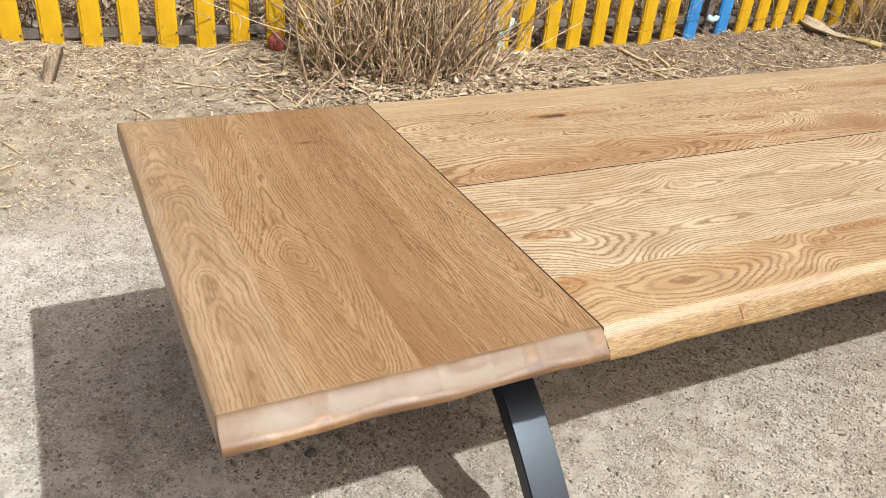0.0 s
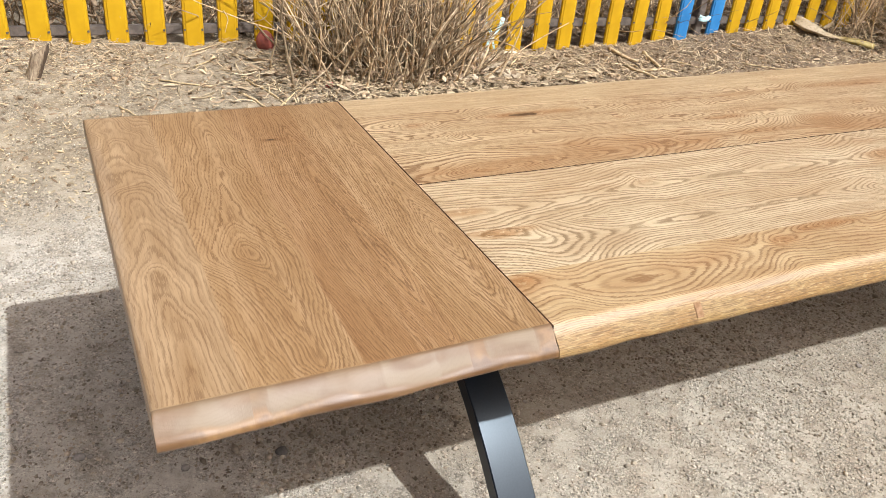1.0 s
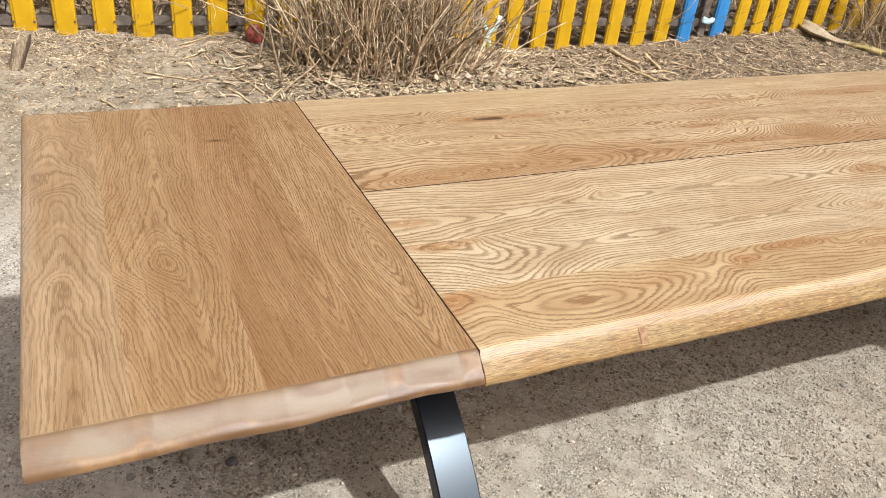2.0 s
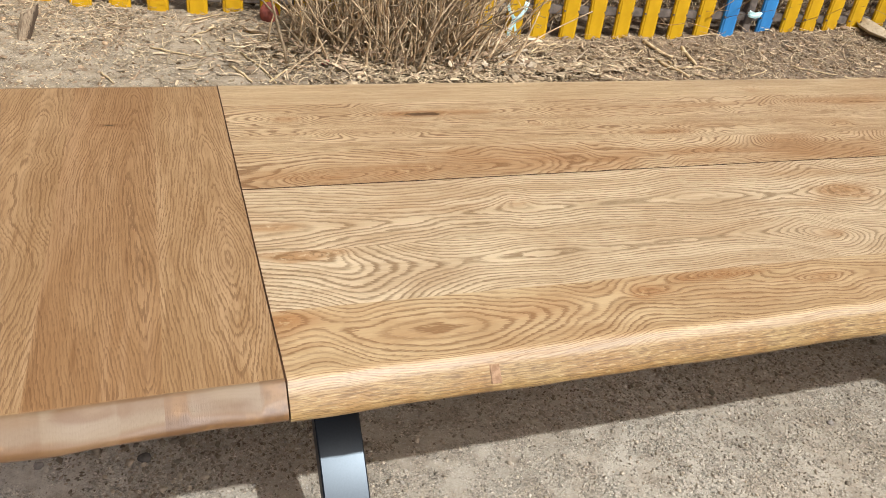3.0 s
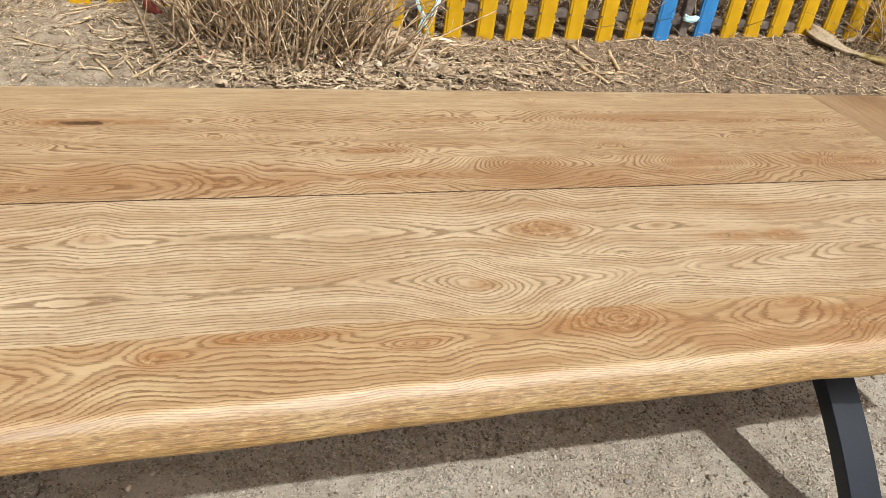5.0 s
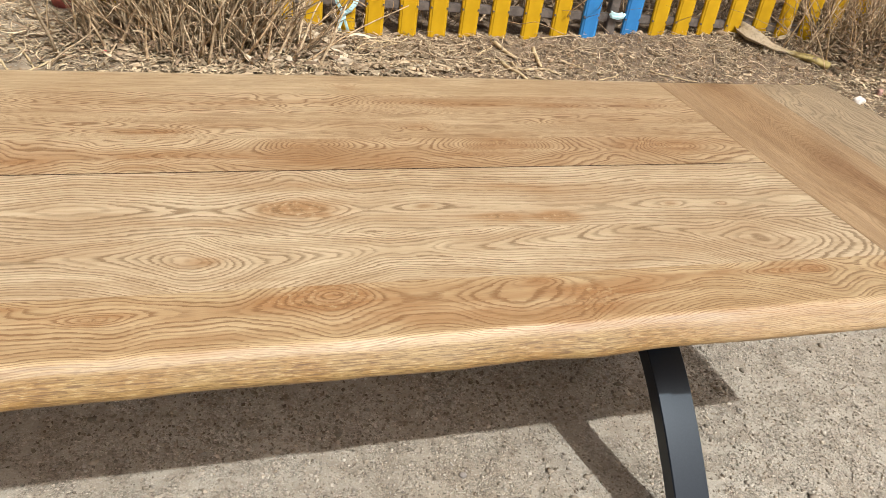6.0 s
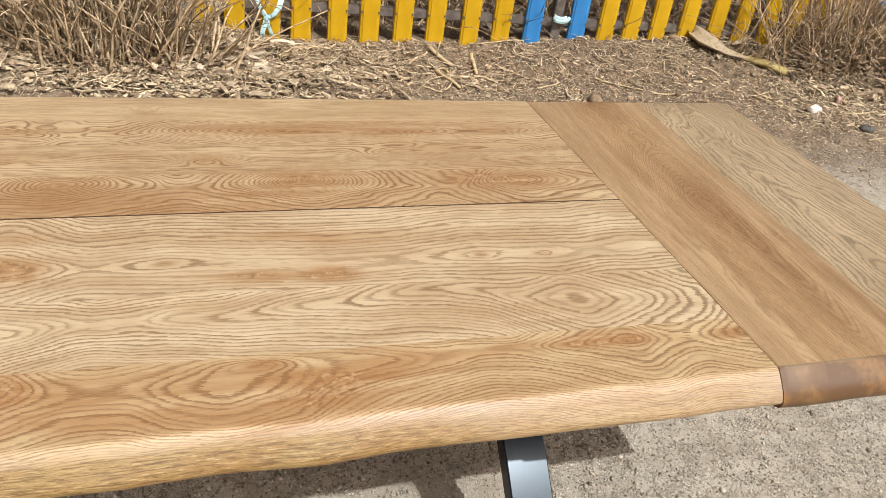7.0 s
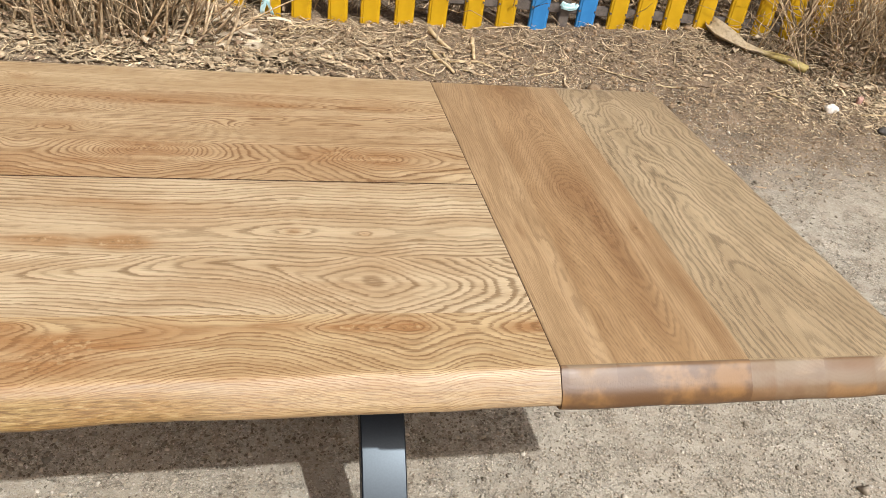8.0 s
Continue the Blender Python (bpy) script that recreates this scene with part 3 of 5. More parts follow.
BACK_1 = [(0.157, 0.025, 0.09, 0.022, 5, 0.4), (0.062, 0.037, 0.07, 0.020, -3, 0.3), (0.30, 0.038, 0.12, 0.014, 2, 0.4), (0.534, 0.030, 0.12, 0.030, 0, 0.2), (0.665, 0.028, 0.08, 0.026, 0, 0.2),
          (0.910, 0.055, 0.17, 0.020, 2, 0.2), (1.128, 0.100, 0.10, 0.022, 4, 0.2), (1.110, 0.088, 0.014, 0.005, 1, 1.0), (1.497, 0.095, 0.085, 0.026, 6, 0.35), (1.50, 0.097, 0.018, 0.007, 2, 0.7),
          (1.792, 0.090, 0.06, 0.016, -3, 0.5), (1.865, 0.085, 0.055, 0.018, 3, 0.7), (0.45, 0.05, 0.4, 0.05, 0, 0.15), (1.2, 0.04, 0.5, 0.04, 0, 0.25)]
BACK_2 = [(0.271, 0.198, 0.07, 0.024, -4, 0.1), (0.083, 0.198, 0.06, 0.016, 3, 0.1), (0.599, 0.211, 0.020, 0.009, 2, 0.6), (0.748, 0.204, 0.08, 0.018, -3, 0.1), (0.857, 0.15, 0.08, 0.018, 3, 0.5),
          (0.980, 0.179, 0.12, 0.018, -3, 0.2), (1.669, 0.189, 0.07, 0.018, 3, 0.3), (1.347, 0.173, 0.04, 0.014, -3, 0.3), (1.840, 0.20, 0.12, 0.016, 2, 0.2)]
BACK_3 = [(0.405, 0.270, 0.014, 0.007, 1, 1.0), (0.372, 0.273, 0.040, 0.008, 1, 1.5), (0.385, 0.273, 0.085, 0.018, 1, 0.55), (0.49, 0.276, 0.045, 0.012, 0, 0.55), (0.541, 0.280, 0.13, 0.022, 5, 0.1), (0.303, 0.276, 0.09, 0.016, 2, 0.3), (0.104, 0.265, 0.05, 0.014, 3, 0.7),
          (0.959, 0.278, 0.15, 0.016, 3, 0.3), (1.479, 0.285, 0.19, 0.022, 6, 0.4), (1.676, 0.280, 0.10, 0.018, 4, 0.2), (1.896, 0.285, 0.08, 0.016, 3, 0.2), (1.096, 0.291, 0.10, 0.016, -3, 0.2)]


# the pith's line below each stave: along, across, depth
HEARTS = {
    "front_1": [(-0.1, -0.129, 0.0, 0.65), (0.068, -0.130, 0.006, 0.66), (0.13, -0.128, 0.013, 0.68), (0.22, -0.128, 0.020, 0.69), (0.30, -0.118, 0.022, 0.73), (0.376, -0.111, 0.016, 0.77), (0.43, -0.108, 0.005, 0.80), (0.46, -0.116, 0.012, 0.82), (0.55, -0.118, 0.016, 0.87), (0.67, -0.119, 0.012, 0.88), (0.76, -0.117, 0.003, 0.85), (0.86, -0.118, 0.012, 0.83), (0.94, -0.122, 0.020, 0.80), (0.99, -0.126, 0.017, 0.75),
                (1.085, -0.130, 0.0, 0.62), (1.18, -0.134, 0.020, 0.76), (1.28, -0.130, 0.012, 0.79), (1.40, -0.140, 0.016, 0.78), (1.50, -0.146, 0.016, 0.77), (1.61, -0.145, 0.016, 0.76), (1.72, -0.141, 0.007, 0.75), (1.775, -0.143, 0.009, 0.75), (1.825, -0.145, 0.007, 0.75), (1.90, -0.140, 0.013, 0.75), (1.98, -0.134, 0.008, 0.75), (2.06, -0.132, 0.012, 0.75)],
    "front_2": [(-0.1, -0.21, 0.0167, 0.8), (0.048, -0.21, 0.0042, 0.62), (0.08, -0.215, 0.0008, 0.55), (0.1, -0.225, 0.0013, 0.5), (0.111, -0.236, 0.0042, 0.45), (0.131, -0.243, 0.0083, 0.42), (0.151, -0.246, 0.0125, 0.42), (0.171, -0.248, 0.0167, 0.44), (0.189, -0.251, 0.0208, 0.48), (0.208, -0.252, 0.0250, 0.55), (0.24, -0.254, 0.0292, 0.68), (0.29, -0.252, 0.0321, 0.8), (0.331, -0.25, 0.0292, 0.88), (0.411, -0.25, 0.0250, 0.9), (0.47, -0.249, 0.0292, 0.92), (0.53, -0.25, 0.0329, 0.95), (0.636, -0.248, 0.0312, 1.0), (0.7, -0.244, 0.0333, 1.0), (0.75, -0.24, 0.0308, 0.98), (0.795, -0.24, 0.0250, 0.95), (0.829, -0.243, 0.0208, 0.9), (0.85, -0.245, 0.0167, 0.86), (0.884, -0.248, 0.0083, 0.82), (0.916, -0.253, 0.0000, 0.8), (0.937, -0.261, 0.0063, 0.8), (0.957, -0.266, 0.0125, 0.8), (0.98, -0.268, 0.0208, 0.8), (1.0, -0.266, 0.0271, 0.8), (1.02, -0.262, 0.0333, 0.82), (1.067, -0.256, 0.0396, 0.86), (1.12, -0.252, 0.0479, 0.9), (1.15, -0.25, 0.0542, 0.92), (1.19, -0.248, 0.0625, 0.92), (1.25, -0.248, 0.0592, 0.9),
                (1.311, -0.249, 0.0550, 0.88), (1.364, -0.252, 0.0508, 0.85), (1.408, -0.243, 0.0467, 0.8), (1.442, -0.242, 0.0425, 0.78), (1.483, -0.24, 0.0383, 0.76), (1.516, -0.238, 0.0342, 0.74), (1.553, -0.228, 0.0300, 0.72), (1.588, -0.222, 0.0258, 0.72), (1.64, -0.22, 0.0221, 0.7), (1.69, -0.225, 0.0192, 0.66), (1.74, -0.25, 0.0142, 0.58), (1.78, -0.259, 0.0079, 0.52), (1.824, -0.261, 0.0000, 0.5), (1.86, -0.264, 0.0071, 0.5), (1.888, -0.268, 0.0133, 0.48), (1.91, -0.27, 0.0175, 0.42), (1.97, -0.27, 0.0312, 0.3), (2.03, -0.27, 0.0450, 0.24), (2.1, -0.27, 0.0604, 0.2)],
    "front_3": [(-0.1, -0.35, 0.0213, 0.6), (0, -0.35, 0.0051, 0.6), (0.021, -0.349, 0.0085, 0.6), (0.048, -0.351, 0.0128, 0.6), (0.07, -0.37, 0.0145, 0.62), (0.105, -0.39, 0.0094, 0.62), (0.135, -0.388, 0.0051, 0.62), (0.19, -0.39, 0.0017, 0.62), (0.242, -0.391, 0.0043, 0.6), (0.273, -0.393, 0.0085, 0.58), (0.298, -0.391, 0.0128, 0.58), (0.338, -0.385, 0.0170, 0.58), (0.36, -0.388, 0.0213, 0.58), (0.39, -0.378, 0.0255, 0.6), (0.417, -0.385, 0.0298, 0.62), (0.44, -0.375, 0.0340, 0.65), (0.47, -0.36, 0.0357, 0.7), (0.489, -0.35, 0.0323, 0.7), (0.55, -0.35, 0.0264, 0.65), (0.588, -0.343, 0.0238, 0.62), (0.652, -0.341, 0.0196, 0.6), (0.688, -0.348, 0.0221, 0.62), (0.712, -0.365, 0.0238, 0.68), (0.76, -0.37, 0.0264, 0.75), (0.833, -0.37, 0.0196, 0.78), (0.88, -0.372, 0.0264, 0.8), (0.972, -0.376, 0.0306, 0.75), (0.989, -0.374, 0.0264, 0.7), (1.017, -0.366, 0.0213, 0.66), (1.05, -0.36, 0.0136, 0.62), (1.091, -0.354, 0.0000, 0.6), (1.112, -0.354, 0.0064, 0.6), (1.137, -0.358, 0.0136, 0.6), (1.159, -0.365, 0.0204, 0.62), (1.2, -0.367, 0.0264, 0.66), (1.257, -0.369, 0.0213, 0.62), (1.271, -0.373, 0.0170, 0.6), (1.34, -0.375, 0.0064, 0.58), (1.421, -0.374, 0.0170, 0.6), (1.462, -0.36, 0.0221, 0.66), (1.515, -0.355, 0.0272, 0.8), (1.55, -0.36, 0.0315, 0.9), (1.595, -0.358, 0.0357, 1.0), (1.643, -0.35, 0.0400, 1.0), (1.692, -0.357, 0.0409, 0.9), (1.742, -0.357, 0.0298, 0.78), (1.8, -0.356, 0.0170, 0.68), (1.859, -0.354, 0.0043, 0.62), (1.885, -0.36, 0.0128, 0.62), (1.905, -0.362, 0.0191, 0.62), (1.935, -0.361, 0.0247, 0.62), (1.972, -0.361, 0.0170, 0.6), (2.003, -0.36, 0.0106, 0.6), (2.03, -0.358, 0.0043, 0.6), (2.1, -0.358, 0.0128, 0.6)],
    "back_1": [(0.0, 0.037, 0.012, 0.60), (0.157, 0.028, 0.0, 0.55), (0.36, 0.04, 0.025, 0.70), (0.48, 0.045, 0.022, 0.46), (0.70, 0.048, 0.062, 0.40), (0.84, 0.052, 0.078, 0.45), (0.98, 0.065, 0.05, 0.55), (1.12, 0.10, 0.012, 0.60), (1.3, 0.08, 0.05, 0.60), (1.50, 0.096, 0.0, 0.60), (1.72, 0.09, 0.05, 0.49), (1.87, 0.086, 0.01, 0.47), (2.05, 0.08, 0.03, 0.50)],
    "back_3": [(-0.1, 0.27, 0.03, 0.80), (0.10, 0.265, 0.006, 0.74), (0.22, 0.27, 0.03, 0.66), (0.30, 0.272, 0.008, 0.56), (0.38, 0.272, 0.0, 0.56), (0.50, 0.276, 0.009, 0.56), (0.58, 0.28, 0.018, 0.56), (0.96, 0.278, 0.05, 0.60), (1.2, 0.29, 0.06, 0.60), (1.48, 0.285, 0.0, 0.60), (1.68, 0.28, 0.02, 0.67), (1.9, 0.285, 0.03, 0.76), (2.1, 0.285, 0.05, 0.80)],
    "left_2": [(-0.5, -0.307, 0.0404, 0.8), (-0.358, -0.307, 0.0291, 0.8), (-0.316, -0.306, 0.0256, 0.8), (-0.278, -0.305, 0.0218, 0.8), (-0.241, -0.307, 0.0175, 0.78), (-0.204, -0.31, 0.0123, 0.76), (-0.175, -0.32, 0.0053, 0.74), (-0.152, -0.328, 0.0000, 0.74), (-0.108, -0.334, 0.0105, 0.74), (-0.051, -0.335, 0.0211, 0.76), (0.014, -0.326, 0.0253, 0.8), (0.065, -0.323, 0.0288, 0.82), (0.139, -0.316, 0.0326, 0.84), (0.23, -0.309, 0.0372, 0.86), (0.321, -0.304, 0.0421, 0.88), (0.5, -0.3, 0.0491, 0.9)],
    "left_3": [(-0.5, -0.147, 0.0267, 1), (-0.356, -0.147, 0.0133, 1), (-0.271, -0.149, 0.0050, 1), (-0.218, -0.151, 0.0013, 1), (-0.098, -0.157, 0.0060, 1), (0.062, -0.166, 0.0113, 1), (0.174, -0.163, 0.0167, 1), (0.3, -0.163, 0.0267, 1), (0.5, -0.163, 0.0400, 1)],
    "left_4": [(-0.5, -0.048, 0.0300, 1), (-0.36, -0.05, 0.0183, 1), (-0.289, -0.048, 0.0100, 1), (-0.192, -0.044, 0.0000, 1), (-0.1, -0.044, 0.0100, 1), (0, -0.046, 0.0200, 1), (0.2, -0.05, 0.0300, 1), (0.5, -0.05, 0.0433, 1)],
    "right_2": [(-0.5, 2.2, 0.05), (-0.3, 2.21, 0.02), (-0.02, 2.18, 0.0), (0.2, 2.2, 0.06), (0.5, 2.2, 0.07)],
}


def build_table():
    table = new("dining_table")
    tagged(table, "long oiled oak table with rounded edges on black bowed steel legs", "table")
    X0, X1 = 0.0008, 2.0294
    j = 0.0021
    slab = new("front_slab")
    slab.parent = table
    tagged(slab, "pale glued oak slab with a golden live edge")
    board("plank", slab, OAK_PALE, X0, X1, -0.20, -j, "x", figure(195, FRONT_1, 11, 0.4, heart=HEARTS["front_1"], loose=0.7), 11, skew=(-0.03, 0))
    board("plank", slab, OAK_PALE, X0, X1, -0.328, -0.20, "x", figure(240, FRONT_2, 12, 0.3, heart=HEARTS["front_2"], loose=0.5), 12, skew=(-0.02, -0.03))
    board("plank", slab, OAK_GOLD, X0, X1, -0.472, -0.328, "x", figure(235, FRONT_3, 13, 0.3, tone=0.14, heart=HEARTS["front_3"], rim=-0.437, loose=0.6), 13, sides=(ROUND, BUTT), skew=(0, -0.02))
    back = new("back_slab")
    back.parent = table
    tagged(back, "tan glued oak slab with brown knots")
    board("plank", back, OAK_TAN, X0, X1, j, 0.122, "x", figure(190, BACK_1, 21, 0.5, tone=0.26, heart=HEARTS["back_1"], loose=0.9), 21)
    board("plank", back, OAK_TAN, X0, X1, 0.122, 0.235, "x", figure(190, BACK_2, 22, 1.5), 22)
    board("plank", back, OAK_TAN, X0, X1, 0.235, 0.332, "x", figure(200, BACK_3, 23, 0.5, tone=0.16, heart=HEARTS["back_3"]), 23)
    board("plank", back, OAK_PLAIN, X0, X1, 0.332, 0.468, "x", figure(185, [(1.246, 0.372, 0.03, 0.012, 2, 0.9)], 24), 24, sides=(BUTT, ROUND))
    left = new("breadboard_end")
    left.parent = table
    tagged(left, "brown oak end board set across the slabs")
    caps = (BEVEL, BEVEL)
    y0, y1 = -0.474, 0.466
    board("plank", left, OAK_FAWN, y0, y1, -0.513, -0.402, "y", figure(320, [(0.22, -0.46, 0.14, 0.03, 0, 0.1)], 31, 0.6, heart=[(-0.5, -0.455, 0.012, 0.9), (-0.2, -0.455, 0.028, 0.7), (0.0, -0.455, 0.050, 0.55), (0.2, -0.458, 0.075, 0.5), (0.5, -0.46, 0.10, 0.5)], loose=0.85), 31, caps, (EASED, BUTT), (-0.012, 0), pith=-0.47)
    board("plank", left, OAK_BROWN, y0, y1, -0.402, -0.262, "y", figure(285, [(-0.152, -0.330, 0.05, 0.020, 1, 0.35)], 32, 0.5, heart=HEARTS["left_2"], flat=0.009), 32, caps, pith=-0.30)
    board("plank", left, OAK_RUSSET, y0, y1, -0.262, -0.125, "y", figure(300, [(0.256, -0.193, 0.006, 0.018, 0, 1.75)], 33, 0.5, heart=HEARTS["left_3"], flat=0.006), 33, caps, pith=-0.22)
    board("plank", left, OAK_BROWN, y0, y1, -0.125, -0.0012, "y", figure(300, [(-0.192, -0.044, 0.05, 0.012, 1, 0.2)], 34, 0.5, heart=HEARTS["left_4"], flat=0.007), 34, caps, (BUTT, SHARP), (0, -0.94 * SLANT_LEFT), pith=-0.05)
    right = new("breadboard_end")
    right.parent = table
    tagged(right, "brown and olive oak end board set across the slabs")
    caps = (BLUFF, BLUFF)
    board("plank", right, OAK_UMBER, y0, y1, 2.0308, 2.112, "y", figure(260, [(-0.3, 2.08, 0.3, 0.02, 1, 0.1), (-0.137, 2.066, 0.03, 0.003, 0, 1.0)], 41, 1.0), 41, caps, (SHARP, BUTT), (-0.94 * SLANT_RIGHT, 0), pith=2.06, stain=1.2)
    board("plank", right, OAK_CHESTNUT, y0, y1, 2.112, 2.236, "y", figure(270, [(-0.016, 2.180, 0.10, 0.022, 1, 0.3), (0.408, 2.173, 0.022, 0.012, 2, 0.9), (-0.10, 2.215, 0.10, 0.02, 0, 0.5), (-0.33, 2.20, 0.15, 0.02, 1, 0.4)], 42, 1.0, heart=HEARTS["right_2"]), 42, caps, pith=2.20, stain=1.45)
    board("plank", right, OAK_UMBER, y0, y1, 2.236, 2.297, "y", figure(250, [(-0.137, 2.261, 0.012, 0.006, 1, 0.9), (-0.36, 2.280, 0.22, 0.022, 0, 0.5), (-0.22, 2.262, 0.14, 0.014, 0, 0.35)], 44, 0.8), 44, caps, pith=2.24, stain=1.4)
    board("plank", right, OAK_OLIVE, y0, y1, 2.297, 2.548, "y", figure(150, [(0.3, 2.42, 0.05, 0.03, 2, 0.0)], 43, 0.9, heart=[(-0.5, 2.42, 0.010, 0.8), (-0.2, 2.41, 0.030, 0.8), (0.05, 2.39, 0.052, 0.75), (0.25, 2.38, 0.074, 0.7), (0.5, 2.40, 0.105, 0.7)], loose=1.0, flat=0.022), 43, caps, (BUTT, SHARP), (0, -0.03), pith=2.42, stain=0.35)
    # a small squared plug let into the live edge
    way = -(0.0026 * float(vnoise(np.array([0.251 * 2.3 + 5]), np.array([0.0]), 13)[0]) + 0.0024 * float(vnoise(np.array([0.251 * 9]), np.array([0.0]), 14)[0]))
    bm = bmesh.new()
    bmesh.ops.create_cube(bm, size=1)
    bmesh.ops.scale(bm, vec=(0.0135, 0.006, 0.024), verts=bm.verts)
    bmesh.ops.bevel(bm, geom=bm.edges[:], offset=0.0008, segments=2, affect="EDGES")
    plug = part("plug", bm, PLUG, slab, "small brown plug in the live edge")
    plug.matrix_basis = pose(0.251, -0.4600 + way, TOP - 0.0205, -45, 0, 0)
    # dark filler in the joints
    for x0, x1, y0, y1, slant, sunk in ((-0.0012, X0, -0.447, 0.440, SLANT_LEFT, 0), (X1, 2.0308, -0.447, 0.440, SLANT_RIGHT, 0), (X0, X1, -j, j, 0, 0), (-0.0010, X0 - 0.0002, -0.464, -0.446, SLANT_LEFT, 0.022), (X1 + 0.0002, 2.0306, -0.464, -0.446, SLANT_RIGHT, 0.022)):
        bm = bmesh.new()
        bmesh.ops.create_cube(bm, size=1)
        bmesh.ops.scale(bm, vec=(x1 - x0, y1 - y0, 0.04 - 0.9 * sunk), verts=bm.verts)
        bmesh.ops.translate(bm, vec=((x0 + x1) / 2, (y0 + y1) / 2, TOP - 0.0206 - 0.5 * sunk), verts=bm.verts)
        for v in bm.verts:
            v.co.x -= slant * v.co.y
        part("joint", bm, FILLER, table, "dark filled joint")
    # each leg: two flat bars bowed like a pair of brackets laid on their backs
    for cx in (0.1485, 1.895):
        leg = new("leg_frame")
        leg.parent = table
        tagged(leg, "black powder-coated steel leg of crossed bowed bars")
        for upper in (False, True):
            bm = bmesh.new()
            ring = []
            for k in range(41):
                v = -1 + k / 20
                y = 0.41 * v
                z = 0.365 * (1 - abs(v) ** 1.35)
                y2 = 0.41 * (v + 0.01)
                z2 = 0.365 * (1 - abs(v + 0.01) ** 1.35)
                d = Vector((0, y2 - y, z2 - z)).normalized()
                if abs(v) < 0.08:
                    d = Vector((0, 1, 0))
                q = Vector((0, -d.z, d.y)) * 0.038
                rows = [Vector((sx * (0.0415 - i), y, z)) - q * t for sx, i, t in ((-1, 0, 0.06), (-1, 0.0025, 0), (1, 0.0025, 0), (1, 0, 0.06), (1, 0, 0.94), (1, 0.0025, 1), (-1, 0.0025, 1), (-1, 0, 0.94))]
                if upper:
                    rows = [Vector((p.x, p.y, TOP - THICK - p.z)) for p in rows]
                ring.append([bm.verts.new(Vector((cx + p.x, p.y, min(max(p.z, 0.0), TOP - THICK)))) for p in rows])
            for r0, r1 in zip(ring, ring[1:]):
                for k in range(8):
                    bm.faces.new((r0[k], r0[(k + 1) % 8], r1[(k + 1) % 8], r1[k]))
            bm.faces.new(ring[0][::-1])
            bm.faces.new(ring[-1])
            bmesh.ops.recalc_face_normals(bm, faces=bm.faces)
            for r0, r1 in zip(ring, ring[1:]):
                for a, b in zip(r0, r1):
                    bm.edges.get((a, b)).smooth = False
            part("bar", bm, STEEL_BLACK, leg, "", True)


build_table()

# ---- fence ----
SLATS = [-1.49, -1.325, -1.16, -0.995, -0.832, -0.665, -0.499, -0.332, -0.166, 0.010, 0.175, 0.351, 0.515, 0.675, 0.835, 0.985, 1.20, 1.32, 1.465, 1.63, 1.775, 1.95, 2.107, 2.275,
         2.44, 2.62, 2.785, 2.955, 3.20, 3.365, 3.51, 3.665, 3.834, 4.01, 4.17, 4.33, 4.49, 4.65, 4.82, 4.985, 5.23, 5.39]
BLUES = (0.985, 1.20, 2.955, 3.20, 4.985, 5.23)


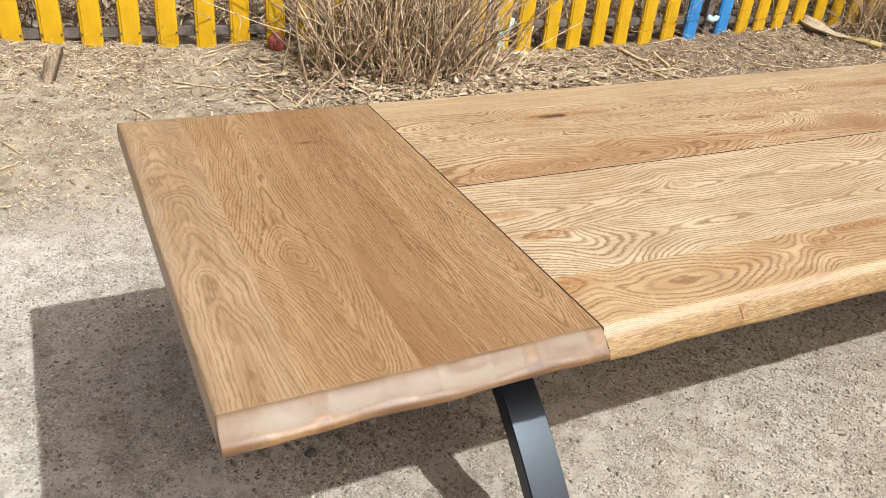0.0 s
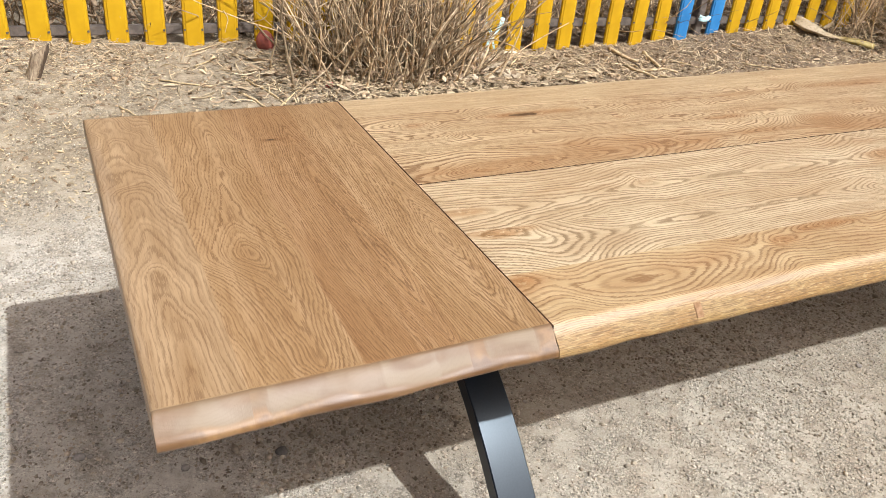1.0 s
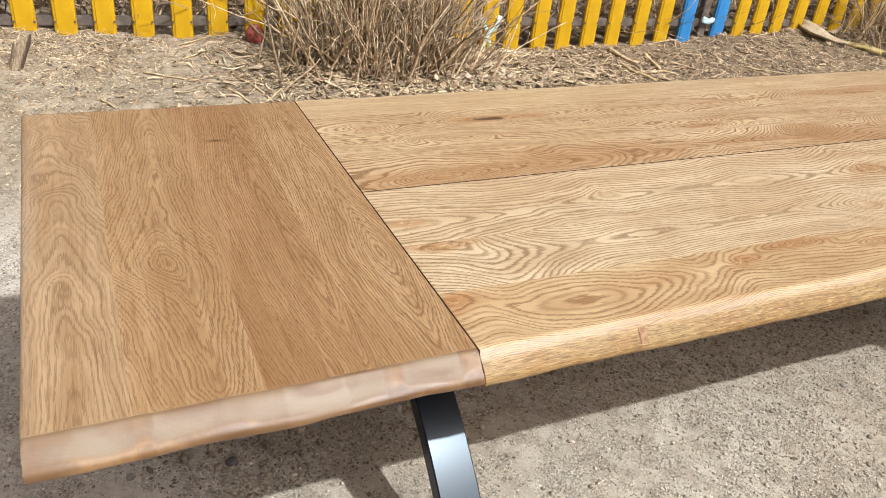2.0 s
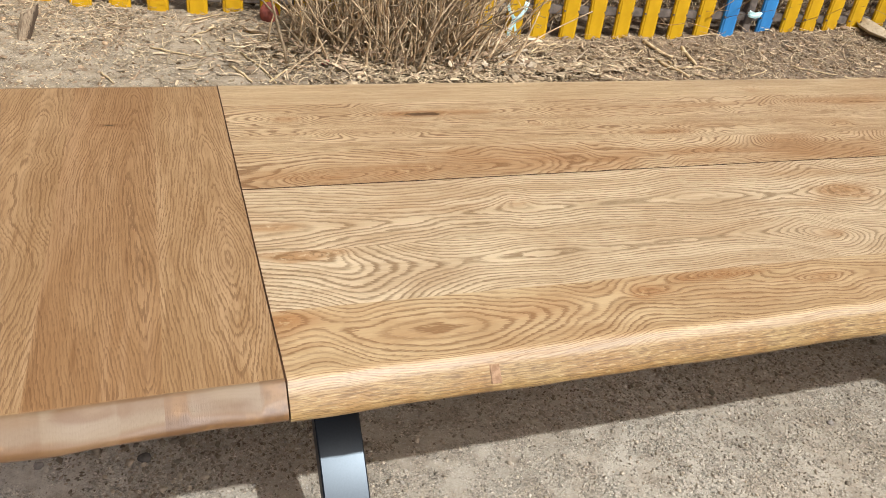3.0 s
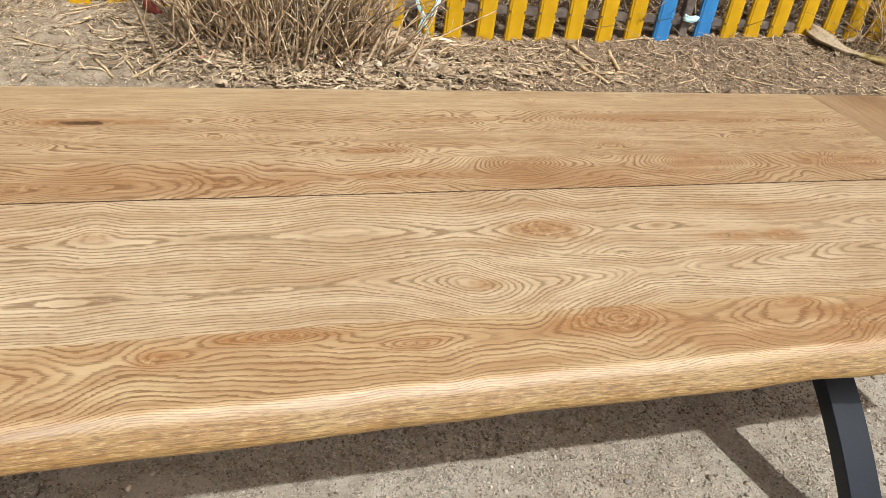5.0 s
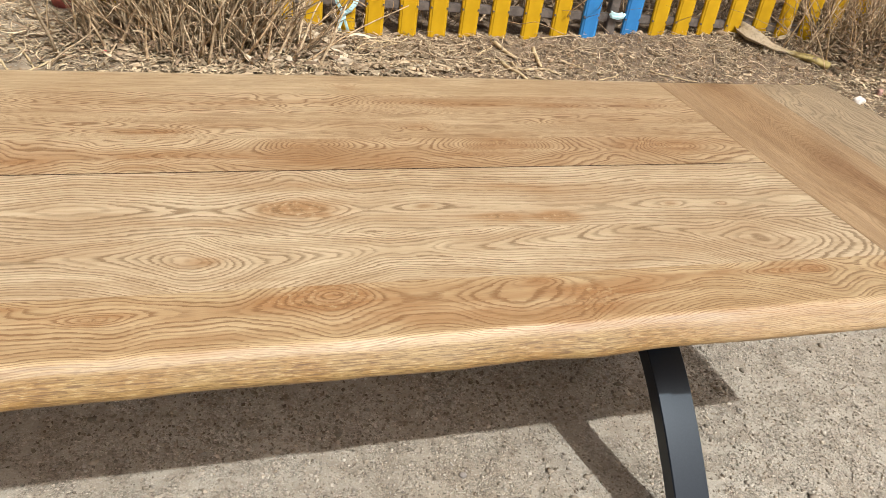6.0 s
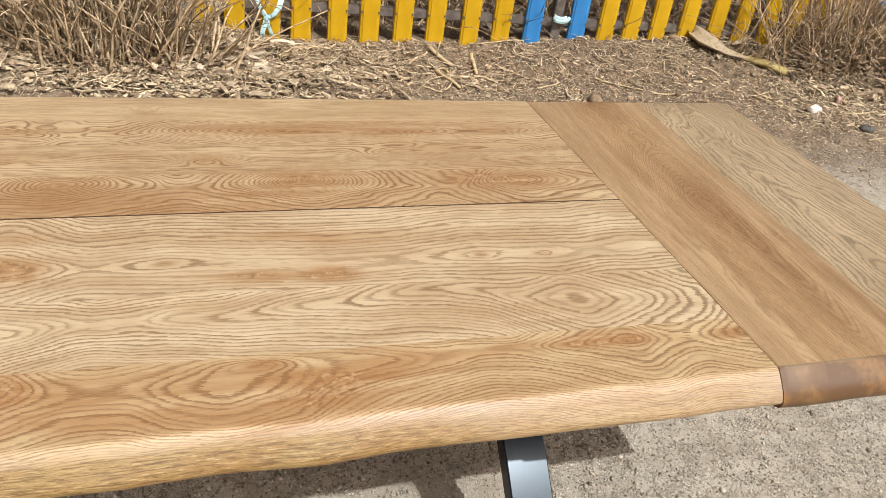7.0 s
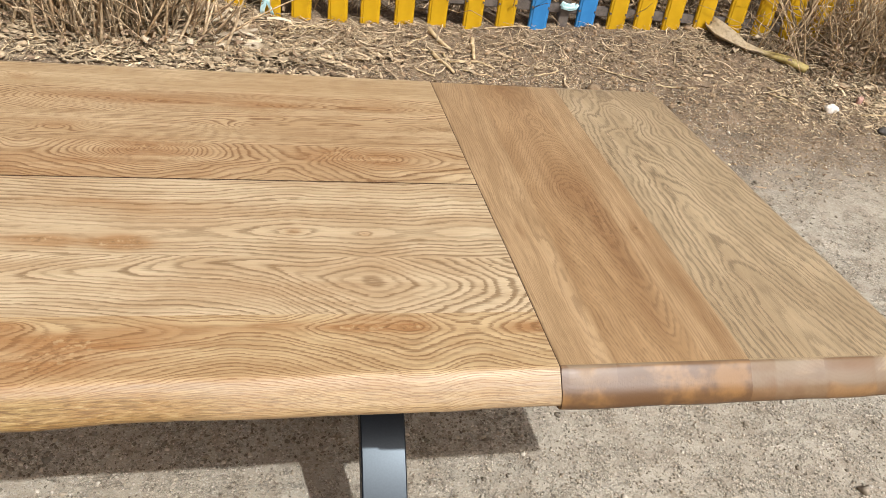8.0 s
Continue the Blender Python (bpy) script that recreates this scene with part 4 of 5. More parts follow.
def build_fence():
    fence = new("picket_fence")
    tagged(fence, "yellow and blue metal picket fence on grey rails", "fence")
    turn = math.atan(-0.05)
    profile = [(0.0, 0.012), (0.004, 0.002), (0.012, 0.0), (0.016, -0.004), (0.022, -0.004), (0.076, -0.004), (0.082, -0.004), (0.086, 0.0), (0.094, 0.002), (0.098, 0.012)]
    bm = bmesh.new()
    bmesh.ops.create_cone(bm, cap_ends=True, segments=6, radius1=0.0065, radius2=0.005, depth=0.008)
    bolt_mesh = bpy.data.meshes.new("bolt")
    bm.to_mesh(bolt_mesh)
    bm.free()
    bolt_mesh.materials.append(RAIL)
    for x in SLATS:
        z0 = float(ground_z(x + 0.05, fence_y(x))) - 0.03
        bm = bmesh.new()
        lay = []
        for z in (z0, z0 + 0.5, 1.15):
            lay.append([[bm.verts.new((px, py + off, z)) for px, py in profile] for off in (0.0, 0.002)])
        m = len(profile)
        for (f0, b0), (f1, b1) in zip(lay, lay[1:]):
            for k in range(m - 1):
                bm.faces.new((f0[k], f0[k + 1], f1[k + 1], f1[k]))
                bm.faces.new((b0[k + 1], b0[k], b1[k], b1[k + 1]))
            bm.faces.new((b0[0], f0[0], f1[0], b1[0]))
            bm.faces.new((f0[-1], b0[-1], b1[-1], f1[-1]))
        bmesh.ops.recalc_face_normals(bm, faces=bm.faces)
        slat = part("slat", bm, BLUE if x in BLUES else YELLOW, fence)
        slat.matrix_basis = pose(x, fence_y(x), 0, 0, 0, math.degrees(turn) + rng.normal(0, 0.6))
        for bx in (0.008, 0.090):
            bolt = new("bolt", bolt_mesh)
            bolt.parent = slat
            bolt.matrix_basis = pose(bx, -0.001, 0.283, 90)
    for z in (0.282, 0.95):
        bm = bmesh.new()
        bmesh.ops.create_cube(bm, size=1)
        bmesh.ops.scale(bm, vec=(7.2, 0.03, 0.045), verts=bm.verts)
        bmesh.ops.bevel(bm, geom=bm.edges[:], offset=0.004, segments=2, affect="EDGES")
        rail = part("rail", bm, RAIL, fence)
        rail.matrix_basis = pose(2.0, 2.69 + 0.032, z, 0, 0, math.degrees(turn))
    for x in (1.135, 3.135, 5.135):
        bm = bmesh.new()
        bmesh.ops.create_cube(bm, size=1)
        bmesh.ops.scale(bm, vec=(0.05, 0.05, 1.4), verts=bm.verts)
        bmesh.ops.bevel(bm, geom=bm.edges[:], offset=0.004, segments=2, affect="EDGES")
        post = part("post", bm, RAIL, fence)
        post.matrix_basis = pose(x, fence_y(x) + 0.03, 0.5, 0, 0, math.degrees(turn))


build_fence()

# ---- what lies and grows on the ground ----


def bulk(name, verts, tris, material, smooth=False):
    """A mesh from arrays of vertices and triangles."""
    me = bpy.data.meshes.new(name)
    me.vertices.add(len(verts))
    me.vertices.foreach_set("co", np.ascontiguousarray(verts, dtype=np.float32).ravel())
    me.loops.add(tris.size)
    me.loops.foreach_set("vertex_index", np.ascontiguousarray(tris, dtype=np.int32).ravel())
    me.polygons.add(len(tris))
    me.polygons.foreach_set("loop_start", np.arange(0, tris.size, 3, dtype=np.int32))
    me.materials.append(material)
    me.update(calc_edges=True)
    me.validate()
    if smooth:
        me.shade_smooth()
    return me


def ico(detail=1):
    bm = bmesh.new()
    bmesh.ops.create_icosphere(bm, subdivisions=detail, radius=1)
    v = np.array([p.co for p in bm.verts])
    f = np.array([[p.index for p in q.verts] for q in bm.faces])
    bm.free()
    return v, f


def turns(n, tip):
    """Random turns about z, after a tip of up to `tip` radians."""
    a, b, c = rng.uniform(0, 2 * np.pi, n), rng.normal(0, tip, n), rng.normal(0, tip, n)
    ca, sa, cb, sb, cc, sc = np.cos(a), np.sin(a), np.cos(b), np.sin(b), np.cos(c), np.sin(c)
    z, o = np.zeros(n), np.ones(n)
    rz = np.stack([ca, -sa, z, sa, ca, z, z, z, o], -1).reshape(n, 3, 3)
    ry = np.stack([cb, z, sb, z, o, z, -sb, z, cb], -1).reshape(n, 3, 3)
    rx = np.stack([o, z, z, z, cc, -sc, z, sc, cc], -1).reshape(n, 3, 3)
    return rz @ ry @ rx


def grain():
    """A low eight-sided grain."""
    v = np.array([(1, 0, 0), (0, 1, 0), (-1, 0, 0), (0, -1, 0), (0, 0, 1), (0, 0, -1)], float)
    f = np.array([(0, 1, 4), (1, 2, 4), (2, 3, 4), (3, 0, 4), (1, 0, 5), (2, 1, 5), (3, 2, 5), (0, 3, 5)])
    return v, f


def pebbles(name, n, x0, x1, y0, y1, size, spread, material, label, shape=None, patchy=1.0):
    v, f = shape or ico(1)
    x, y = rng.uniform(x0, x1, n), rng.uniform(y0, y1, n)
    keep = patchy * (vnoise(x * 1.8, y * 1.8, 77) + 0.6 * vnoise(x * 6, y * 6, 78)) > rng.uniform(-1.1, 0.6, n)
    keep &= ~((np.abs(x - 1.05) < 0.9) & (np.abs(y - 1.02) < 0.30))      # bare under the back of the table
    x, y = x[keep], y[keep]
    n = len(x)
    r = size * np.exp(rng.normal(0, spread, n))
    shape = v[None] * (1 + rng.uniform(-0.4, 0.35, (n, len(v), 1))) * rng.uniform((0.8, 0.6, 0.45), (1.3, 1.0, 0.8), (n, 3))[:, None]
    shape = np.einsum("nij,nkj->nki", turns(n, 0.3), shape) * r[:, None, None]
    shape += np.stack([x, y, ground_z(x, y) + r * 0.28], -1)[:, None]
    tris = f[None] + (np.arange(n) * len(v))[:, None, None]
    ob = new(name, bulk(name, shape.reshape(-1, 3), tris.reshape(-1, 3), material))
    tagged(ob, label, "gravel", kind="stuff")


def strips(n, place, length, width, curl, lift):
    """Bent straw pieces: arrays of vertices and triangles. place(n) gives x and y."""
    x, y = place(n)
    n = len(x)
    le, wi = length * np.exp(rng.normal(0, 0.5, n)), width * np.exp(rng.normal(0, 0.35, n))
    k = np.linspace(-0.5, 0.5, 4)
    px = k[None] * le[:, None]
    pz = -(k[None] ** 2) * (le * rng.normal(0.1, curl, n))[:, None]
    py = (k[None] ** 2) * (le * rng.normal(0, curl * 1.5, n))[:, None]
    edge = np.stack([px, py, pz], -1)
    taper = np.array([0.6, 1, 1, 0.4])[None, :, None]
    off = np.zeros((n, 4, 3))
    off[:, :, 1] = 1
    off[:, :, 2] = rng.normal(0, 0.3, n)[:, None]
    off = off * wi[:, None, None] * taper * 0.5
    ridge = edge + np.array([0, 0, 1])[None, None] * (wi * 0.35)[:, None, None]
    shape = np.concatenate([edge - off, ridge, edge + off], 1)           # 12 vertices: two slopes and a ridge
    shape = np.einsum("nij,nkj->nki", turns(n, 0.22), shape)
    z = ground_z(x, y) + rng.uniform(0.0, lift, n)
    shape += np.stack([x, y, z], -1)[:, None]
    tri = []
    for a in range(3):
        for r0, r1 in ((0, 4), (4, 8)):
            tri += [(r0 + a, r0 + a + 1, r1 + a + 1), (r0 + a, r1 + a + 1, r1 + a)]
    tris = np.array(tri)[None] + (np.arange(n) * 12)[:, None, None]
    return shape.reshape(-1, 3), tris.reshape(-1, 3)


def litter(name, n, place, length, width, material, label, curl=0.25, lift=0.01):
    v, t = strips(n, place, length, width, curl, lift)
    tagged(new(name, bulk(name, v, t, material)), label, "litter", kind="stuff")


def bank_spots(x0, x1, near, far, bias=1.0):
    """Spots on the bank, thickest towards the fence."""
    def spots(n):
        x = rng.uniform(x0, x1, n)
        s = rng.uniform(0, 1, n) ** (1 / (1 + bias))
        y = near + (far - near) * s - 0.05 * (x - 2)
        keep = vnoise(x * 3.1, y * 3.1, 88) + 0.7 * vnoise(x * 9, y * 9, 89) > rng.uniform(-1.2, 0.9, n)
        return x[keep], y[keep]
    return spots


def round_spots(cx, cy, sx, sy):
    def spots(n):
        return rng.normal(cx, sx, n), np.minimum(rng.normal(cy, sy, n), 2.62)
    return spots


EARTH = speckled("earth_crumbs", (0.32, 0.265, 0.195), (0.43, 0.37, 0.29), 80, spread=0.52)
# soil crumbs coloured dark so that they also stand for small shadows
SHADE_EARTH = speckled("shade_earth_crumbs", (0.20, 0.158, 0.115), (0.30, 0.25, 0.19), 80, spread=0.4)
BANK_SOIL = speckled("bank_soil", (0.265, 0.178, 0.105), (0.37, 0.27, 0.17), 60, spread=0.45)
FINE = grain()
pebbles("gravel", 95000, -1.4, 3.4, -0.5, 1.45, 0.0021, 0.4, GRIT, "loose grey and tan gravel on the ground", FINE, 1.0)
pebbles("earth_crumbs", 62000, -1.4, 3.4, -0.5, 2.0, 0.0024, 0.4, EARTH, "brown crumbs of dry earth on the ground", FINE, 1.0)
pebbles("earth_crumbs", 20000, 2.2, 4.8, 0.4, 2.2, 0.0030, 0.4, EARTH, "brown crumbs of dry earth on the ground", FINE)
pebbles("coarse_gravel", 5200, -1.4, 4.6, -0.5, 2.2, 0.0038, 0.32, GRIT, "scattered small stones on the dusty ground")
pebbles("coarse_gravel", 2600, -1.3, 0.6, -0.45, 1.2, 0.0042, 0.35, EARTH, "scattered small clods on the shaded ground")
pebbles("shade_crumbs", 16000, -1.3, 3.6, -0.5, 1.3, 0.0022, 0.4, SHADE_EARTH, "brownish crumbs of soil on the ground", FINE)
# a denser bed of them darkens the table's shade by colour
pebbles("shade_crumbs", 15000, -0.4, 2.3, 0.08, 0.72, 0.0031, 0.45, SHADE_EARTH, "dark crumbs of soil that deepen the shade under the table", FINE, 0.9)
pebbles("coarse_gravel", 900, -0.4, 2.3, 0.08, 0.72, 0.0052, 0.35, EARTH, "scattered small clods under the table")
pebbles("coarse_gravel", 260, -1.4, 4.6, -0.5, 2.0, 0.0062, 0.25, EARTH, "scattered walnut-sized clods on the dusty ground")
pebbles("soil_clods", 3600, 1.9, 5.2, 1.95, 2.72, 0.0058, 0.45, BANK_SOIL, "brown clods of crumbled soil on the bank", patchy=0.8)
pebbles("soil_clods", 16000, 1.7, 5.2, 1.5, 2.72, 0.0036, 0.4, BANK_SOIL, "brown crumbs of soil on the bank", FINE, 0.8)
pebbles("soil_clods", 1100, -1.4, 1.9, 1.6, 2.75, 0.0055, 0.4, BANK_SOIL, "brown clods of crumbled soil on the bank")
CHAFF = speckled("chaff", (0.56, 0.455, 0.31), (0.40, 0.305, 0.185), 50, spread=0.4)
HUSKS = speckled("dry_husk", (0.51, 0.405, 0.27), (0.30, 0.22, 0.135), 30, spread=0.5)
PALE_HUSK = speckled("pale_husk", (0.66, 0.56, 0.42), (0.50, 0.40, 0.27), 30, spread=0.3)
ROT = speckled("rotten_leaf", (0.21, 0.145, 0.092), (0.33, 0.24, 0.155), 30, spread=0.4)
litter("chaff", 10500, bank_spots(-1.5, 0.6, 1.25, 2.78, 0.3), 0.013, 0.0046, CHAFF, "pale chaff and wood chips strewn on the bank", 0.2, 0.004)
litter("chaff", 9500, bank_spots(0.4, 5.2, 1.45, 2.72, 0.6), 0.013, 0.0044, CHAFF, "pale chaff and wood chips strewn on the bank", 0.2, 0.004)
litter("straw_litter", 3000, bank_spots(-1.5, 0.5, 1.9, 2.78, 2.0), 0.020, 0.0024, STRAW, "broken straw lying on the bank", 0.10, 0.008)
litter("straw_litter", 7500, bank_spots(0.4, 5.2, 1.7, 2.74, 1.0), 0.030, 0.0028, STRAW, "broken straw lying on the bank", 0.10, 0.012)
litter("fallen_leaves", 4500, bank_spots(-1.5, 5.2, 1.75, 2.72, 1.2), 0.018, 0.007, ROT, "brown rotted leaf scraps on the bank", 0.22, 0.008)
litter("husk_litter", 800, round_spots(1.30, 2.27, 0.46, 0.12), 0.050, 0.013, HUSKS, "pale dry husks heaped at the foot of the shrub", 0.22, 0.035)
litter("fence_straw", 2600, bank_spots(-1.4, 5.2, 2.50, 2.72, 0.2), 0.06, 0.0034, HUSKS, "long straw caught along the fence", 0.35, 0.025)
litter("shrub_straw", 2700, round_spots(1.05, 2.37, 0.44, 0.13), 0.06, 0.0055, STRAW, "dry straw under the shrub", 0.4, 0.03)
litter("shrub_straw", 1300, round_spots(4.75, 2.32, 0.3, 0.18), 0.055, 0.0045, STRAW, "dry straw under the shrub", 0.4, 0.03)
litter("pale_chips", 4200, bank_spots(2.4, 5.2, 1.35, 2.35, 0.2), 0.008, 0.004, CHAFF, "small pale chips strewn on the brown soil", 0.15, 0.004)
litter("wood_chips", 900, round_spots(4.6, 2.0, 0.34, 0.16), 0.020, 0.006, CHAFF, "pale chips and husks strewn below the shrub", 0.35, 0.01)
litter("husk_flakes", 900, bank_spots(0.6, 5.2, 1.75, 2.70, 0.8), 0.026, 0.009, HUSKS, "pale torn husk flakes strewn on the bank", 0.5, 0.012)
litter("torn_husks", 38, round_spots(1.43, 2.40, 0.15, 0.10), 0.080, 0.026, PALE_HUSK, "large pale torn husks at the foot of the shrub", 0.35, 0.06)
litter("torn_husks", 70, round_spots(1.88, 2.31, 0.06, 0.025), 0.050, 0.0045, PALE_HUSK, "whitish shredded husk on the bank", 0.6, 0.02)
litter("long_straw", 260, round_spots(1.65, 2.36, 0.5, 0.13), 0.10, 0.0042, HUSKS, "long pale straws lying crosswise on the bank", 0.5, 0.03)
litter("long_straw", 420, round_spots(3.2, 2.46, 0.65, 0.12), 0.085, 0.0042, HUSKS, "long pale straws lying along the fence", 0.5, 0.025)
litter("bark_crumbs", 7000, bank_spots(-1.5, 5.0, 1.35, 2.7, 0.6), 0.015, 0.008, ROT, "dark crumbs of bark and soil on the bank", 0.12, 0.004)
litter("shrub_leaves", 800, round_spots(1.0, 2.38, 0.40, 0.13), 0.03, 0.012, ROT, "dead brown leaves under the shrub", 0.5, 0.09)
litter("shrub_leaves", 1500, round_spots(4.88, 2.34, 0.25, 0.16), 0.032, 0.013, ROT, "dead brown leaves under the shrub", 0.5, 0.14)


def stem(heap, base, lean, height, radius, wob, sides=4, steps=7):
    """One dry stem from base, with a wandering line."""
    p, pts, rad = Vector(base), [], []
    d = Vector((lean[0], lean[1], 1)).normalized()
    for k in range(steps + 1):
        pts.append(p.copy())
        rad.append(radius * (1 - 0.6 * k / steps))
        d = (d + Vector(rng.normal(0, wob, 3))).normalized()
        p = p + d * (height / steps)
    heap.add(*tube(pts, rad, sides))
    return pts


def shrub(name, label, cx, cy, sx, sy, stems, height, stout=1.0, stalks=0.33, wild=0.24):
    """A leafless shrub: many thin stems from the ground, each with side shoots."""
    crown, shoots = Heap(), Heap()
    for k in range(stems):
        x, y = cx + sx * max(-1.6, min(1.6, rng.normal(0, 0.75))), min(cy + sy * rng.normal(0, 0.7), fence_y(cx) - 0.04)
        z = float(ground_z(x, y)) - 0.01
        lean = ((x - cx) * 0.35 / sx + rng.normal(0, wild), (y - cy) * 0.2 / sy + rng.normal(0, 0.8 * wild))
        h = height * rng.uniform(0.35, 1.0)
        pts = stem(crown, (x, y, z), lean, h, stout * rng.uniform(0.0016, 0.0048), 0.13)
        for q in range(rng.integers(3, 8)):
            a = pts[rng.integers(0, 6)]
            w = rng.uniform(0, 6.28)
            stem(shoots, a, (1.1 * math.cos(w), 1.1 * math.sin(w)), rng.uniform(0.05, 0.24), stout * rng.uniform(0.0010, 0.0025), 0.34, 3, 6)
    for k in range(stems // 2):                          # dead shoots that sprawl low
        x, y = cx + sx * rng.normal(0, 0.9), min(cy + sy * rng.normal(-0.3, 0.7), fence_y(cx) - 0.05)
        w = rng.uniform(0, 6.28)
        stem(shoots, (x, y, float(ground_z(x, y)) + 0.004), (2.2 * math.cos(w), 2.2 * math.sin(w)), rng.uniform(0.10, 0.3), rng.uniform(0.0014, 0.0026), 0.25, 4, 6)
    for k in range(int(stems * stalks)):                          # thick pale stalks, broken and leaning
        x, y = cx + sx * rng.normal(0, 0.8), min(cy + sy * rng.normal(-0.2, 0.8), fence_y(cx) - 0.05)
        stem(shoots, (x, y, float(ground_z(x, y)) - 0.005), (rng.normal(0, 0.45), rng.normal(-0.1, 0.35)), height * rng.uniform(0.12, 0.7), stout * rng.uniform(0.0024, 0.0054), 0.10, 5, 6)
    for k in range(int(stems * stalks * 0.5)):           # stout upright stalks in the middle
        x, y = cx + sx * rng.normal(0, 0.6), min(cy + sy * rng.normal(0, 0.7), fence_y(cx) - 0.05)
        stem(crown, (x, y, float(ground_z(x, y)) - 0.01), (rng.normal(0, 0.12), rng.normal(0, 0.10)), height * rng.uniform(0.4, 0.9), stout * rng.uniform(0.003, 0.0056), 0.05, 5, 7)
    ob = new(name)
    tagged(ob, label, "shrub", group="dry shrubs at the fence")
    for part_name, heap, mat in (("crown", crown, TWIG), ("brush", shoots, STRAW_GREY)):
        o = new(part_name, heap.mesh(part_name, mat, True))
        o.parent = ob
    return ob


STRAW_GREY = speckled("weathered_straw", (0.57, 0.45, 0.30), (0.36, 0.265, 0.16), 40, spread=0.55)
shrub("dry_shrub", "tall leafless brown shrub in front of the yellow fence", 0.97, 2.45, 0.27, 0.11, 260, 0.9, 1.45, 1.0, 0.28)
shrub("dry_shrub", "tangled leafless shrub beside the yellow husk", 4.87, 2.40, 0.36, 0.14, 260, 0.8, 1.2, 0.45, 0.7)


def undergrowth():
    """Brown stalks and dead leaves that show between the slats."""
    heap = Heap()
    for k in range(1100):
        x = rng.uniform(-1.6, 5.6)
        y = fence_y(x) + rng.uniform(0.10, 0.75)
        w = rng.uniform(0, 6.28)
        flat = rng.uniform(0.1, 1.8)
        stem(heap, (x, y, float(ground_z(x, y))), (flat * math.cos(w), flat * math.sin(w)), rng.uniform(0.15, 0.7), rng.uniform(0.0015, 0.005), 0.2, 3, 5)
    tagged(new("undergrowth", heap.mesh("undergrowth", TWIG)), "tangle of dead brown stalks behind the fence", "undergrowth", kind="stuff")


undergrowth()
litter("dead_leaves", 3000, bank_spots(-1.6, 5.6, 2.78, 3.5, 0.0), 0.05, 0.02, ROT, "dead brown leaves behind the fence", 0.5, 0.12)


def stick(name, label, pts, r, material, rise=0.004, bend=0.003):
    """A stick that lies along the given ground points."""
    line = []
    for (x0, y0), (x1, y1) in zip(pts, pts[1:]):
        for k in range(5):
            t = k / 5
            line.append((x0 + (x1 - x0) * t, y0 + (y1 - y0) * t))
    line.append(pts[-1])
    way = [Vector((x + rng.normal(0, bend * 0.4), y + rng.normal(0, bend * 0.4), float(ground_z(x, y)) + r + rise * rng.uniform(0.2, 1.4))) for x, y in line]
    heap = Heap()
    heap.add(*tube(way, [r * (1.15 - 0.5 * k / len(way)) * rng.uniform(0.9, 1.1) for k in range(len(way))], 6))
    ob = new(name, heap.mesh(name, material, True))
    tagged(ob, label, "stick", group="sticks on the bank")


STICK = speckled("pale_dry_stick", (0.64, 0.51, 0.31), (0.46, 0.34, 0.19), 30, spread=0.25)
LYING = [(2.44, 2.61, 2.52, 2.42), (2.33, 2.43, 2.49, 2.42), (2.43, 2.41, 2.50, 2.21), (2.65, 2.54, 2.62, 2.34), (2.73, 2.62, 3.05, 2.65), (2.31, 2.46, 2.43, 2.56), (2.75, 2.42, 2.87, 2.29), (2.55, 2.24, 2.68, 2.20),
         (2.88, 2.19, 3.01, 2.23), (1.63, 2.28, 1.81, 2.45), (1.70, 2.51, 1.92, 2.58), (2.32, 2.25, 2.41, 2.19), (3.22, 2.29, 3.43, 2.16), (3.47, 2.14, 3.66, 2.11), (4.06, 2.14, 4.15, 2.04), (4.04, 2.10, 4.18, 1.96)]
LYING_RIGHT = [(4.43, 1.89, 4.66, 1.90), (4.70, 1.86, 4.70, 1.77), (4.42, 1.67, 4.54, 1.68)]
LYING_LEFT = [(-0.84, 1.99, -0.78, 1.90), (-0.86, 1.56, -0.82, 1.55), (-0.35, 2.18, -0.30, 2.07), (1.22, 2.72, 1.33, 2.54), (-0.16, 2.43, 0.06, 2.34), (0.03, 2.70, 0.18, 2.77), (0.02, 2.56, 0.13, 2.63), (-0.85, 1.79, -0.79, 1.82), (0.22, 2.39, 0.34, 2.12), (0.16, 2.27, 0.24, 2.12), (0.31, 2.13, 0.48, 2.32)]
THICK_ONES = {(2.44, 2.61): 0.0105, (2.43, 2.41): 0.009, (2.65, 2.54): 0.0105, (0.22, 2.39): 0.005, (0.16, 2.27): 0.0055}
for x0, y0, x1, y1 in LYING + LYING_LEFT + LYING_RIGHT:
    stick("stick", "straw-coloured dry stick lying on the bank", [(x0, y0), (x1, y1)], THICK_ONES.get((x0, y0), 0.0038), STICK)
stick("stick", "long bowed pale stalk lying on the bank", [(1.69, 2.49), (1.81, 2.58), (1.98, 2.60)], 0.004, STICK, 0.02)
stick("stick", "bent straw-coloured stick lying on the bank", [(2.48, 2.40), (2.50, 2.31), (2.60, 2.31)], 0.006, STICK)
stick("stick", "bent straw-coloured stick lying on the bank", [(2.60, 2.33), (2.65, 2.32), (2.71, 2.27)], 0.006, STICK)


